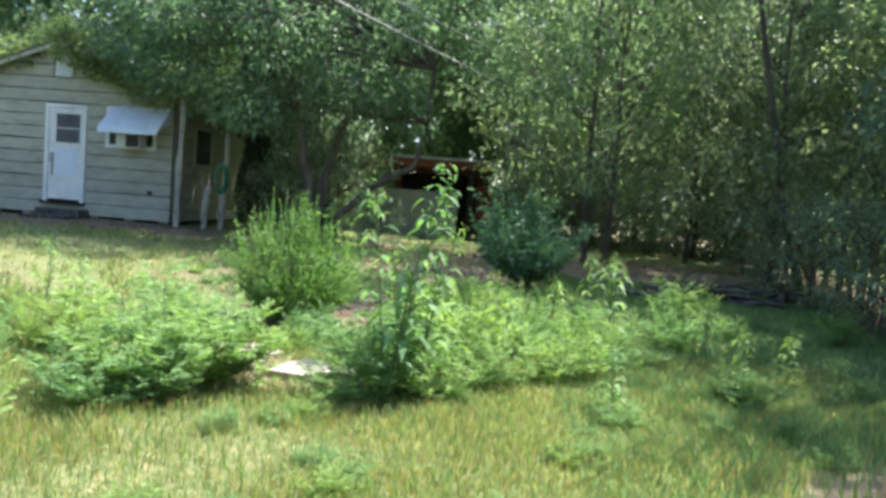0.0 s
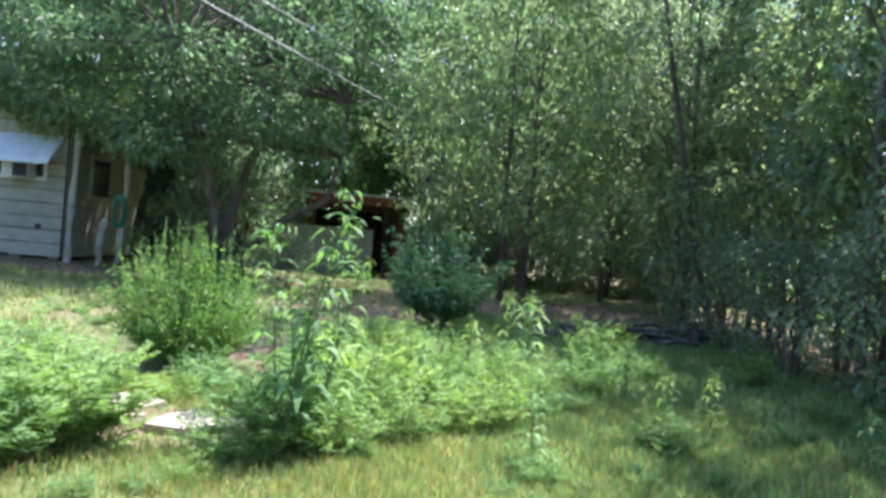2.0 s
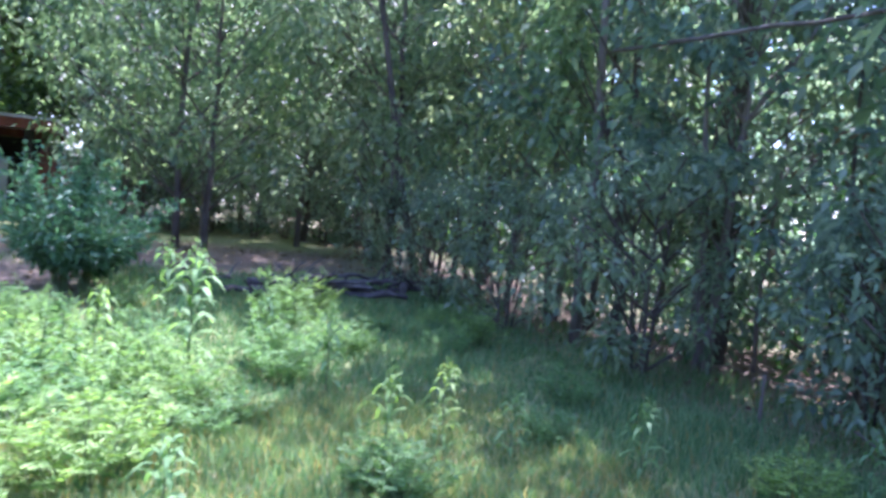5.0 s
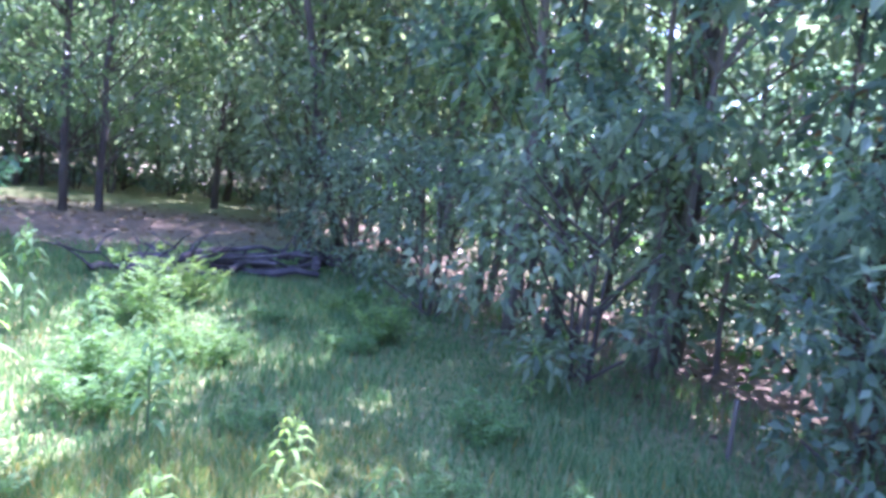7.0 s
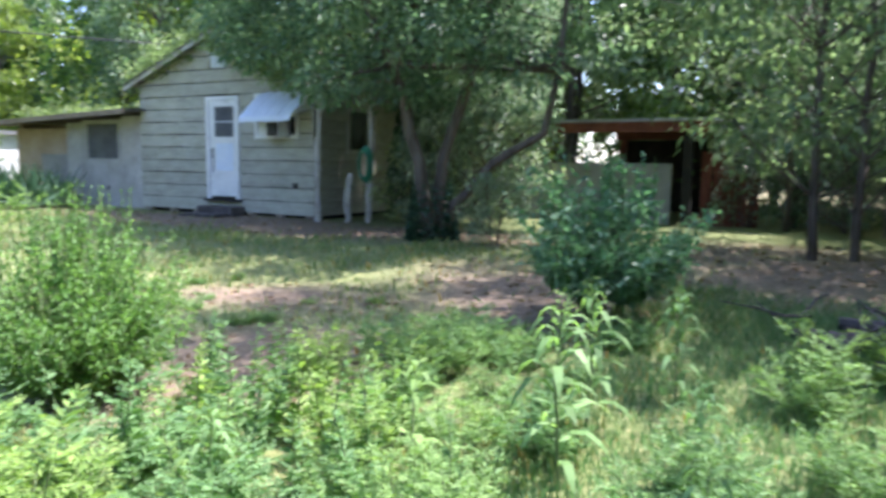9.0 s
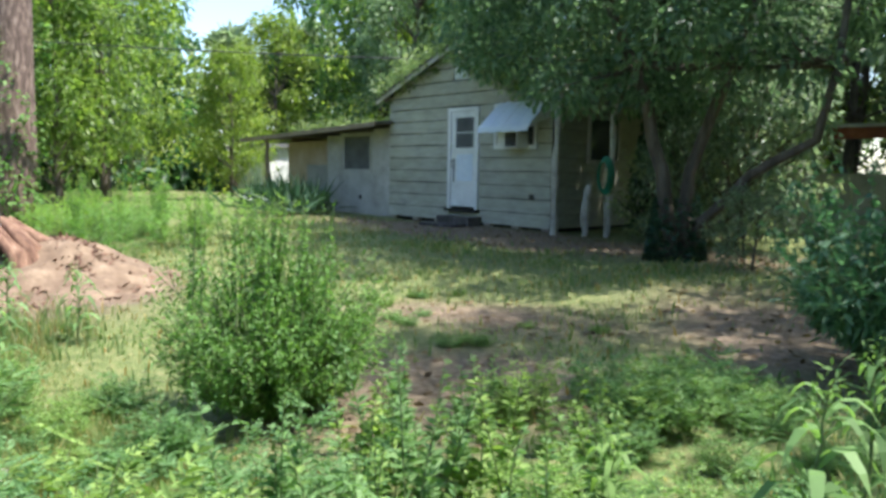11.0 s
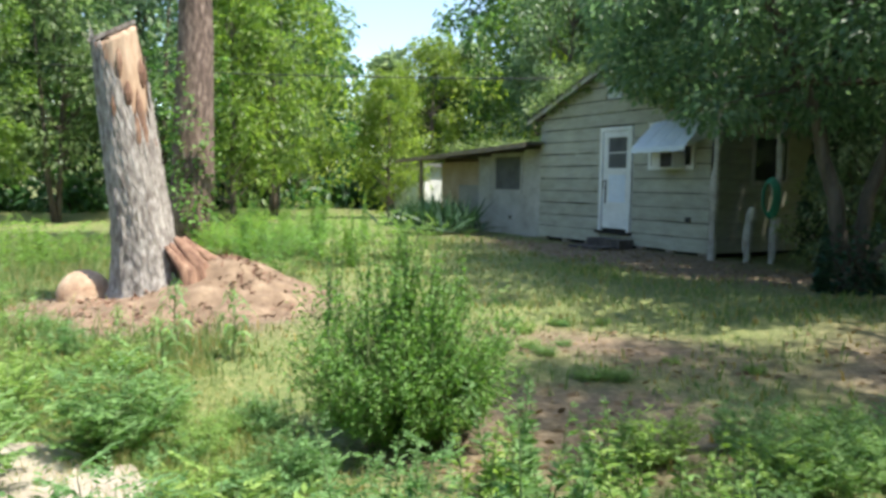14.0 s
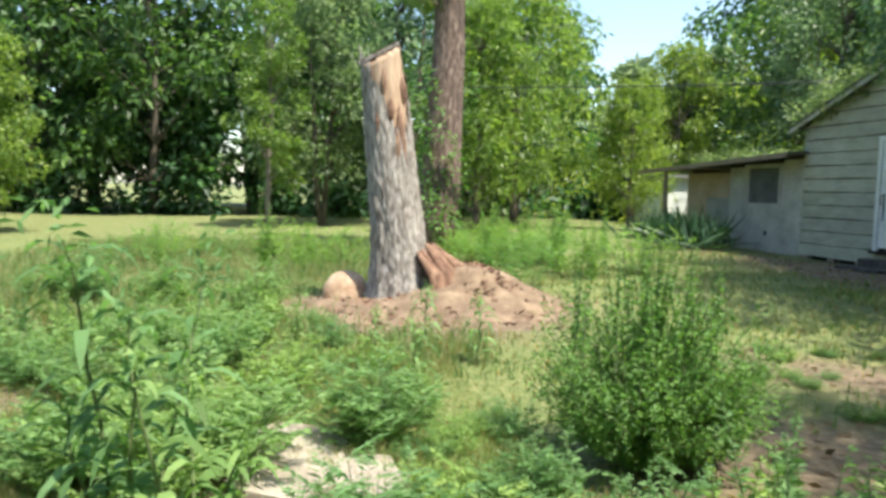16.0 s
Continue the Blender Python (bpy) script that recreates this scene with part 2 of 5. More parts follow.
def wiggle(rng, a, b, n, amp):
    a, b = np.asarray(a, float), np.asarray(b, float)
    t = np.linspace(0, 1, n)[:, None]
    off = np.cumsum(rng.normal(0, amp, (n, 3)), 0)
    off -= t * off[-1]
    return a + (b - a) * t + off * (t > 0)


# ---- ground ----
def step(a, b, v):
    t = min(1.0, max(0.0, (v - a) / (b - a)))
    return t * t * (3 - 2 * t)


def gz(x, y):
    z = -0.12 + 0.17 * step(-7.5, -1.0, y)
    z -= 0.13 * math.exp(-((x - 8.0) ** 2 + (y + 9.4) ** 2) / 6.0)
    z += 0.05 * noise.noise((x * 0.35, y * 0.35, 0.3)) + 0.018 * noise.noise((x * 1.7, y * 1.7, 2.1))
    return z


def blob(x, y, cx, cy, rx, ry, turn=0.0):
    c, s_ = math.cos(turn), math.sin(turn)
    u, v = ((x - cx) * c + (y - cy) * s_) / rx, (-(x - cx) * s_ + (y - cy) * c) / ry
    return max(0.0, 1.25 - math.sqrt(u * u + v * v))


def soil(x, y):
    """How bare the earth is."""
    n = 0.5 + 0.75 * noise.noise((x * 0.6, y * 0.6, 5.0)) + 0.35 * noise.noise((x * 2.1, y * 2.1, 9.0))
    k = max(blob(x, y, 8.2, -7.8, 1.0, 1.2), blob(x, y, 9.0, -4.6, 1.9, 1.3, -0.5), blob(x, y, 11.5, -1.8, 3.0, 2.4), 1.1 * blob(x, y, 2.6, -1.2, 6.5, 1.3),
            blob(x, y, 2.9, -9.0, 1.9, 1.9), blob(x, y, 8.2, -10.7, 0.9, 0.7), 1.3 * blob(x, y, 12.3, -12.7, 1.3, 0.8), 0.7 * blob(x, y, 7.2, -6.0, 2.0, 0.7, 0.5),
            0.8 * blob(x, y, 15.5, -5, 1.6, 9), 0.5 * blob(x, y, 6.6, -12.6, 0.9, 0.8))
    if (x - 2.9) ** 2 + (y + 9.2) ** 2 < 1.75 ** 2:
        return 1.0
    return min(1.0, max(0.0, 1.5 * k * (0.4 + 1.1 * n)))


def spread(a, b, fine, far):
    core = list(np.arange(a, b + 1e-6, fine))
    lo, hi, s_ = [], [], fine
    p, q = a, b
    while p > -far:
        s_ *= 1.35
        p, q = p - s_, q + s_
        lo.append(p), hi.append(q)
    return np.array(lo[::-1] + core + hi)


xs, ys = spread(-6, 17, 0.2, 600), spread(-17, 6, 0.2, 600)
V = np.array([(x, y, gz(x, y)) for y in ys for x in xs])
nx = len(xs)
ii = np.array([(j * nx + i, j * nx + i + 1, (j + 1) * nx + i + 1, (j + 1) * nx + i) for j in range(len(ys) - 1) for i in range(nx - 1)])
GROUND, nt, b = shader("earth_and_turf", 0.97)
at = nt.nodes.new("ShaderNodeAttribute")
at.attribute_name = "bare"
n1, n2, n3 = noisy(nt, 1.3, 6), noisy(nt, 14, 6), noisy(nt, 70, 4)
turf = ramp(nt, n2.outputs["Fac"], [(0.25, (0.08, 0.12, 0.035)), (0.5, (0.17, 0.21, 0.07)), (0.75, (0.33, 0.30, 0.15))])
earth = ramp(nt, n2.outputs["Fac"], [(0.25, (0.11, 0.08, 0.055)), (0.5, (0.21, 0.158, 0.11)), (0.75, (0.33, 0.26, 0.19))])
col = mixed(nt, at.outputs["Fac"], turf, earth)
col = mixed(nt, 0.6, col, ramp(nt, n3.outputs["Fac"], [(0.3, (0.5, 0.5, 0.5)), (0.7, (1.35, 1.3, 1.25))]), "MULTIPLY")
col = mixed(nt, 0.5, col, ramp(nt, n1.outputs["Fac"], [(0.3, (0.75, 0.85, 0.75)), (0.7, (1.2, 1.1, 1.0))]), "MULTIPLY")
nt.links.new(col, b.inputs["Base Color"])
bumped(nt, b, n3.outputs["Fac"], 0.9, 0.03)
me = built("ground", V, ii, None, GROUND, True)
bare = me.attributes.new("bare", "FLOAT", "POINT")
bare.data.foreach_set("value", np.array([max(0.6 * max(step(15.0, 18.0, x + 1.2 * noise.noise((x * 0.4, y * 0.4, 1.0))) * step(-22, -14, y), step(6.5, 9.5, y)), soil(x, y) if -8 < x < 19 and -19 < y < 9 else 0.1) for x, y, _ in V], np.float32))
ground = tagged(new("ground", me), "overgrown yard of patchy turf, dry straw and bare brown earth", "ground", kind="structure")


# ---- house ----
XL, XR, XA, ZE, ZA, ZB = -2.6, 2.44, -0.07, 2.90, 3.86, 0.12
house = thing("cottage", pose(0, 0, 0), "small old cottage with cream lap siding and white door", "house")


def roof_z(x):
    return ZA - (ZA - ZE) * abs(x - XA) / ((XR if x > XA else -XL) - (XA if x > XA else -XA))


g = Geo()
prof = [(XL, ZB), (XR, ZB), (XR, ZE), (XA, ZA), (XL, ZE)]
g.add([(x, y, z) for y in (0.0, 0.14) for x, z in prof], [(0, 1, 6, 5), (1, 2, 7, 6), (2, 3, 8, 7), (3, 4, 9, 8), (4, 0, 5, 9), (0, 4, 3, 2), (5, 7, 8, 9)], [(0, 2, 1), (5, 6, 7)])
wall_front = part("front_wall", g, BLACK, house)
side_r = part("side_wall", Geo().box(XR - 0.14, XR, 0.14, 6, ZB, ZE), OLD_WOOD, house)
part("side_wall", Geo().box(XL, XL + 0.14, 0.14, 6, ZB, ZE), OLD_WOOD, house)
part("back_wall", Geo().box(XL + 0.14, XR - 0.14, 5.86, 6, ZB, ZE), OLD_WOOD, house)
# Solid black box stands in for the shade below the floor.
part("crawl_space_shade", Geo().box(XL + 0.1, XR - 0.1, 0.12, 5.9, -0.1, ZB), BLACK, house, "black box painted as the shade in the gap under the raised floor")
for k in range(7):
    part("pier", Geo().box(XL + 0.05 + k * 0.79, XL + 0.24 + k * 0.79, 0.02, 0.22, -0.12, ZB - 0.003), CONCRETE, house)

OPEN = [(-0.47, 0.47, 0.36, 2.52), (0.92, 2.07, 1.64, 2.55), (-0.35, 0.13, 3.08, 3.6)]


def lap_board(a, b, c, d, z0, z1, y0, parent, rng):
    """A lap board, its lower edge proud and a little uneven."""
    n = max(2, int((b - a) / 0.35))
    g = Geo()
    lo = np.linspace(a, b, n)
    hi = np.linspace(c, d, n)
    sag = [rng.uniform(-0.007, 0.011) for _ in lo]
    V = []
    for x, u, s_ in zip(lo, hi, sag):
        V += [(x, y0 - 0.034, z0 + s_), (x, y0 - 0.004, z0 + s_), (u, y0 - 0.014, z1), (u, y0 - 0.004, z1)]
    F = []
    for i in range(n - 1):
        p, q = i * 4, i * 4 + 4
        F += [(p, q, q + 2, p + 2), (p + 1, q + 1, q, p), (p + 3, p + 2, q + 2, q + 3), (p + 1, p + 3, q + 3, q + 1)]
    F += [(0, 2, 3, 1), (n * 4 - 4, n * 4 - 3, n * 4 - 1, n * 4 - 2)]
    return part("siding_board", Geo().add(V, F), SIDING, parent)


rb = random.Random(5)
H = 0.272
for k in range(14):
    z0, z1 = ZB + k * H, ZB + (k + 1) * H - 0.016
    if z0 > ZA - 0.12:
        break
    zt = min(z1, ZA - 0.03)
    lim = lambda z: (XL if z < ZE else XA - (ZA - z) / (ZA - ZE) * (XA - XL), XR if z < ZE else XA + (ZA - z) / (ZA - ZE) * (XR - XA))
    (a, b), (c, d) = lim(z0), lim(zt)
    cuts = sorted((o[0], o[1]) for o in OPEN if o[2] < (z0 + z1) / 2 < o[3])
    xs_ = [(a, c)] + [v for o in cuts for v in ((o[0], o[0]), (o[1], o[1]))] + [(b, d)]
    for p, q in zip(xs_[::2], xs_[1::2]):
        if q[0] - p[0] > 0.05:
            lap_board(p[0], q[0], p[1], q[1], z0, zt, 0.0, wall_front, rb)
sm = Geo()
sm.add([(0, -0.024, 0), (0, -0.004, 0), (0, -0.018, H - 0.006), (0, -0.004, H - 0.006), (5.9, -0.024, 0), (5.9, -0.004, 0), (5.9, -0.018, H - 0.006), (5.9, -0.004, H - 0.006)],
       [(0, 4, 6, 2), (1, 5, 4, 0), (3, 2, 6, 7), (1, 3, 7, 5), (0, 2, 3, 1), (4, 5, 7, 6)])
sme = sm.mesh("side_board", SIDING)
for k in range(10):
    o = part("side_board", sme, None, side_r)
    o.matrix_basis = pose(XR, 0.05, ZB + k * H, 0, 0, 90)

# roof, two slopes with a thin edge board
for side, xe in ((-1, XL - 0.28), (1, XR + 0.55)):
    g = Geo()
    ze = ZA - (ZA - ZE) / ((XA - XL) if side < 0 else (XR - XA)) * abs(xe - XA)
    for dz, y0, y1 in ((0.02, -0.22, 6.1),):
        V = [(XA, y0, ZA + dz), (XA, y1, ZA + dz), (xe, y1, ze + dz), (xe, y0, ze + dz)]
        V += [(x, y, z + 0.07) for x, y, z in V]
        g.add(V, [(0, 1, 2, 3), (4, 7, 6, 5), (0, 3, 7, 4), (1, 5, 6, 2), (3, 2, 6, 7), (0, 4, 5, 1)])
    roof = part("roof", g, SHINGLE, house, "dark weathered shingle roof")
    g = Geo()
    V = [(XA, -0.225, ZA - 0.07), (XA, -0.195, ZA - 0.07), (xe, -0.195, ze - 0.07), (xe, -0.225, ze - 0.07)]
    V += [(x, y, z + 0.085) for x, y, z in V]
    g.add(V, [(0, 1, 2, 3), (4, 7, 6, 5), (0, 3, 7, 4), (1, 5, 6, 2), (3, 2, 6, 7), (0, 4, 5, 1)])
    part("barge_board", g, PEELING if side < 0 else OLD_WOOD, roof)
    if side > 0:
        for k in range(9):
            part("rafter_tail", Geo().box(-0.75, 0.42, -0.03, 0.03, -0.1, 0, pose(XR + 0.12, 0.2 + k * 0.65, ze + 0.17, 0, math.degrees(math.atan2(ZA - ze, xe - XA)))), OLD_WOOD, roof)

# door with its frame, screen above and pale panel below
door = part("door", Geo().box(-0.38, 0.38, -0.035, 0.01, 0.44, 2.44), WHITE, house, "white storm door with dark screen and pale kick panel")
for a, b, c, d in ((-0.47, -0.385, 0.38, 2.53), (0.385, 0.47, 0.38, 2.53), (-0.385, 0.385, 2.445, 2.53)):
    part("door_frame", Geo().box(a, b, -0.06, 0.0, c, d), WHITE, door)
part("threshold", Geo().box(-0.5, 0.5, -0.12, 0.0, 0.33, 0.378), BLACK, door)
part("screen", Geo().box(-0.22, 0.34, -0.045, -0.036, 1.68, 2.32), DARK_SCREEN, door, "dark mesh screen")
for a, b, c, d in ((-0.25, -0.215, 1.65, 2.35), (0.335, 0.37, 1.65, 2.35), (-0.215, 0.335, 2.315, 2.35), (-0.215, 0.335, 1.65, 1.685), (-0.215, 0.335, 1.99, 2.01)):
    part("screen_frame", Geo().box(a, b, -0.055, -0.036, c, d), WHITE, door)
part("kick_panel", Geo().box(-0.2, 0.3, -0.042, -0.036, 0.98, 1.55), PALE_BLUE, door, "pale blue panel")
part("handle", Geo().tube([(-0.33, -0.036, 1.42), (-0.33, -0.08, 1.40), (-0.33, -0.08, 1.28), (-0.33, -0.036, 1.26)], 0.012, 6), CABLE, door)
part("push_bar", Geo().box(-0.30, -0.27, -0.05, -0.036, 0.95, 1.45), DARK_SCREEN, door)

# gable vent
vent = part("gable_vent", Geo().box(-0.31, 0.09, -0.03, 0.0, 3.12, 3.56), PALE_BLUE, house, "pale blue louvred gable vent")
for k in range(5):
    part("louvre", Geo().box(-0.29, 0.07, -0.008, 0.008, -0.03, 0.03, pose(0, -0.045, 3.17 + 0.085 * k, 35)), PALE_BLUE, vent)

# window, air conditioner and awning
win = part("window", Geo().box(1.0, 2.0, -0.02, 0.0, 1.72, 2.48), PANE, house, "dark sash window under an awning")
for a, b, c, d in ((0.92, 1.0, 1.64, 2.55), (2.0, 2.07, 1.64, 2.55), (1.0, 2.0, 2.48, 2.55), (1.0, 2.0, 1.64, 1.72)):
    part("window_frame", Geo().box(a, b, -0.05, 0.0, c, d), WHITE, win)
part("sash_bar", Geo().box(1.0, 2.0, -0.035, -0.021, 2.07, 2.12), WHITE, win)
ac = thing("air_conditioner", pose(1.6, -0.05, 1.66), "white window air conditioner with black grille under the awning", "air conditioner")
part("case", Geo().box(-0.26, 0.26, -0.32, 0.0, 0.0, 0.30), WHITE, ac)
part("grille", Geo().box(-0.04, 0.24, -0.335, -0.322, 0.02, 0.28), BLACK, ac)
for k in range(7):
    part("fin", Geo().box(-0.03, 0.23, -0.345, -0.337, 0.05 + k * 0.033, 0.062 + k * 0.033), DARK_SCREEN, ac)
awning = thing("window_awning", pose(1.72, -0.03, 2.56), "pale blue metal window awning with scalloped edge, dented", "awning")
for k in range(8):
    x0 = -0.66 + k * 0.165
    z = 0.012 * (k % 2)
    g = Geo()
    V = []
    for y, zz in ((0.0, 0.0), (-0.4, -0.34), (-0.60, -0.53), (-0.62, -0.62)):
        V += [(x0, y, zz + z), (x0 + 0.163, y, zz + z), (x0 + 0.163, y + 0.006, zz + z - 0.006), (x0, y + 0.006, zz + z - 0.006)]
    F = []
    for i in range(3):
        p, q = i * 4, i * 4 + 4
        F += [(p, p + 1, q + 1, q), (p + 2, p + 3, q + 3, q + 2), (p + 1, p + 2, q + 2, q + 1), (p + 3, p, q, q + 3)]
    F += [(0, 3, 2, 1), (12, 13, 14, 15)]
    part("slat", Geo().add(V, F), PALE_BLUE, awning)
for sx in (-0.665, 0.665):
    part("side_panel", Geo().add([(sx - 0.004, 0, 0), (sx - 0.004, -0.59, -0.52), (sx - 0.004, 0, -0.34), (sx + 0.004, 0, 0), (sx + 0.004, -0.59, -0.52), (sx + 0.004, 0, -0.34)],
                                 [(0, 1, 4, 3), (1, 2, 5, 4), (2, 0, 3, 5)], [(0, 2, 1), (3, 4, 5)]), WHITE, awning)
part("wall_outlet", Geo().box(1.93, 2.03, -0.07, -0.02, 0.66, 0.76), CABLE, house)

steps = thing("door_steps", pose(0.1, 0, 0.0), "low dark concrete block steps below the door", "steps")
part("step", Geo().box(-0.5, 0.5, -0.42, -0.04, -0.06, 0.24), DEAD_WOOD, steps)
part("step", Geo().box(-0.62, 0.42, -0.8, -0.42, -0.1, 0.10), DEAD_WOOD, steps)

side_win = part("window", Geo().box(XR, XR + 0.03, 1.1, 2.0, 1.45, 2.25), PANE, house, "dark window in the shaded side wall")
for a, b, c, d in ((1.02, 1.098, 1.37, 2.33), (2.002, 2.08, 1.37, 2.33), (1.1, 2.0, 2.252, 2.33), (1.1, 2.0, 1.37, 1.448)):
    part("window_frame", Geo().box(XR, XR + 0.05, a, b, c, d), PEELING, side_win)

# sagging porch roof on peeling posts beside the house
porch = thing("side_porch", pose(0, 0, 0), "sagging side porch with broken grey roof boards", "porch")
rp = random.Random(17)
for k in range(13):
    y, tip = 0.12 + k * 0.4, 4.05 + rp.uniform(-0.35, 0.25)
    z1 = 2.78 + rp.uniform(-0.07, 0.05)
    V = [(2.62, y, 3.02), (tip, y, z1), (tip, y + 0.37, z1 + 0.02), (2.62, y + 0.37, 3.02)]
    V += [(x, yy, z + 0.03) for x, yy, z in V]
    part("roof_board", Geo().add(V, [(0, 3, 2, 1), (4, 5, 6, 7), (0, 1, 5, 4), (1, 2, 6, 5), (2, 3, 7, 6), (3, 0, 4, 7)]), OLD_WOOD, porch)
for y in (0.2, 2.6, 5.0):
    part("rafter", Geo().add([(2.62, y, 2.90), (4.0, y, 2.62), (4.0, y + 0.06, 2.62), (2.62, y + 0.06, 2.90), (2.62, y, 3.0), (4.0, y, 2.735), (4.0, y + 0.06, 2.735), (2.62, y + 0.06, 3.0)],
                             [(0, 3, 2, 1), (4, 5, 6, 7), (0, 1, 5, 4), (1, 2, 6, 5), (2, 3, 7, 6), (3, 0, 4, 7)]), OLD_WOOD, porch)
for k in range(7):
    y = 5.0 - k * 0.02
    part("screen_board", Geo().box(2.62 + k * 0.2, 2.62 + k * 0.2 + 0.185, y + 0.1, y + 0.13, 0.0, 2.6 + rp.uniform(-0.3, 0.0)), DEAD_WOOD, porch)
for x, y, h, rx in ((2.66, -0.16, 2.85, 1), (3.42, 0.42, 2.62, 2), (3.15, 0.1, 1.0, 6)):
    p = thing("old_post", pose(x, y, gz(x, y) - 0.05, 0, rx), "peeling pale wooden porch post beside the cottage", "post", "porch posts")
    rr = np.random.default_rng(int(x * 100))
    part("shaft", Geo().tube(wiggle(rr, (0, 0, 0), (0, 0, h), 9, 0.012), 0.07 * rr.uniform(0.7, 1.15, 9), 7), PEELING, p)
hose = thing("garden_hose", pose(3.42, 0.36, 0), "coiled green plastic garden hose hanging on a post", "hose")
for k in range(4):
    a = np.linspace(0, 2 * np.pi, 22)
    part("coil", Geo().tube(np.stack([0.16 * np.cos(a) * (1 - 0.1 * k), -0.03 * k + 0 * a, 1.15 + 0.34 * np.sin(a) * (1 - 0.08 * k)], 1), 0.02, 5), GREEN_PLASTIC, hose)

# lean-to
lean = thing("lean_to", pose(0, 0, 0), "low plywood lean-to with a sagging flat roof against the cottage", "lean-to")
part("plywood_wall", Geo().box(-8.0, -5.45, 0.32, 0.40, -0.05, 1.95), PLYWOOD, lean, "brown plywood sheet")
part("plywood_sheet", Geo().box(-6.9, -5.5, 0.29, 0.318, 0.0, 1.3), GREY_WALL, lean, "grey board leaning on the wall")
part("wall_panel", Geo().box(-5.45, -4.85, 0.05, 0.13, 0.0, 2.05), FADED, lean)
part("wall_panel", Geo().box(-3.35, -2.602, 0.05, 0.13, 0.05, 2.18), FADED, lean)
ld = part("door", Geo().box(-4.85, -3.352, 0.06, 0.12, 0.03, 2.12), FADED, lean, "pale door with dark screen")
part("screen", Geo().box(-4.62, -3.5, 0.045, 0.058, 1.2, 2.02), DARK_SCREEN, ld)
for a, b, c, d in ((-4.7, -4.622, 1.12, 2.1), (-3.498, -3.42, 1.12, 2.1), (-4.62, -3.5, 2.022, 2.1), (-4.62, -3.5, 1.12, 1.198)):
    part("screen_frame", Geo().box(a, b, 0.035, 0.059, c, d), FADED, ld)
part("latch", Geo().box(-3.95, -3.88, 0.03, 0.058, 0.45, 0.55), CABLE, ld)
g = Geo()
V = [(-9.3, -0.55, 2.0), (-2.45, -0.55, 2.25), (-2.45, 4, 2.5), (-9.3, 4, 2.2)]
V += [(x, y, z + 0.06) for x, y, z in V]
lroof = part("roof", g.add(V, [(0, 3, 2, 1), (4, 5, 6, 7), (0, 1, 5, 4), (1, 2, 6, 5), (2, 3, 7, 6), (3, 0, 4, 7)]), SHINGLE, lean, "thin sagging tar roof")
part("fascia", Geo().add([(-9.3, -0.60, 1.94), (-2.45, -0.60, 2.19), (-2.45, -0.555, 2.19), (-9.3, -0.555, 1.94), (-9.3, -0.60, 2.05), (-2.45, -0.60, 2.30), (-2.45, -0.555, 2.30), (-9.3, -0.555, 2.05)],
                         [(0, 3, 2, 1), (4, 5, 6, 7), (0, 1, 5, 4), (1, 2, 6, 5), (2, 3, 7, 6), (3, 0, 4, 7)]), OLD_WOOD, lroof)
for x in (-7.9,):
    part("post", Geo().box(x, x + 0.09, -0.5, -0.41, -0.1, 2.0), OLD_WOOD, lean)
part("side_wall", Geo().box(-8.0, -7.92, 0.4, 4, -0.05, 2.1), PLYWOOD, lean)

# white shed far behind
shed = thing("white_shed", pose(-16.5, 3.4, 0), "small white metal shed among the far trees", "shed")
part("wall", Geo().box(-1.2, 1.6, 0, 2.5, -0.1, 2.0), WHITE, shed)
part("roof", Geo().box(-1.4, 1.8, -0.2, 2.7, 2.0, 2.14), TIN, shed)
part("door", Geo().box(0.0, 0.9, -0.03, -0.003, 0.0, 1.7), PALE_BLUE, shed)
part("window", Geo().box(-0.9, -0.2, -0.02, -0.003, 1.2, 1.7), BLACK, shed)

# carport with grey rear panel
carport = thing("carport", pose(0, 0, 0), "open carport with rust-red fascia and grey panel wall under trees", "carport")
part("fascia", Geo().box(6.1, 9.25, 3.25, 3.33, 1.86, 2.06), RUST, carport, "rust-red fascia beam")
part("roof", Geo().box(6.0, 9.35, 3.2, 8, 2.065, 2.12), TIN, carport)
part("beam", Geo().box(6.1, 9.25, 7.7, 7.8, 1.86, 2.06), RUST, carport)
for x, y in ((8.75, 3.34), (8.75, 7.6), (6.25, 7.6)):
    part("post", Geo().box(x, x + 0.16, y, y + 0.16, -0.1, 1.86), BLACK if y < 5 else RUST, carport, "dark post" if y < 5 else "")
for k in range(8):
    part("wall_panel", Geo().box(3.9 + k * 0.575, 3.9 + k * 0.575 + 0.57, 3.52 + 0.01 * (k % 2), 3.56 + 0.01 * (k % 2), -0.05, 1.25), GREY_WALL, carport)
# Black sheet gives the dark shade at the rear of the carport.
part("rear_shade_sheet", Geo().box(6.2, 9.2, 7.82, 7.88, -0.05, 1.85), BLACK, carport)
for k in range(5):
    part("red_board", Geo().box(9.0 + k * 0.22, 9.0 + k * 0.22 + 0.19, 3.9 + 0.04 * (k % 2), 3.94 + 0.04 * (k % 2), -0.05, 1.5 - 0.12 * k), RUST, carport)

def at_ground(x, y, rz=0):
    return pose(x, y, gz(x, y) - 0.01, 0, 0, rz)


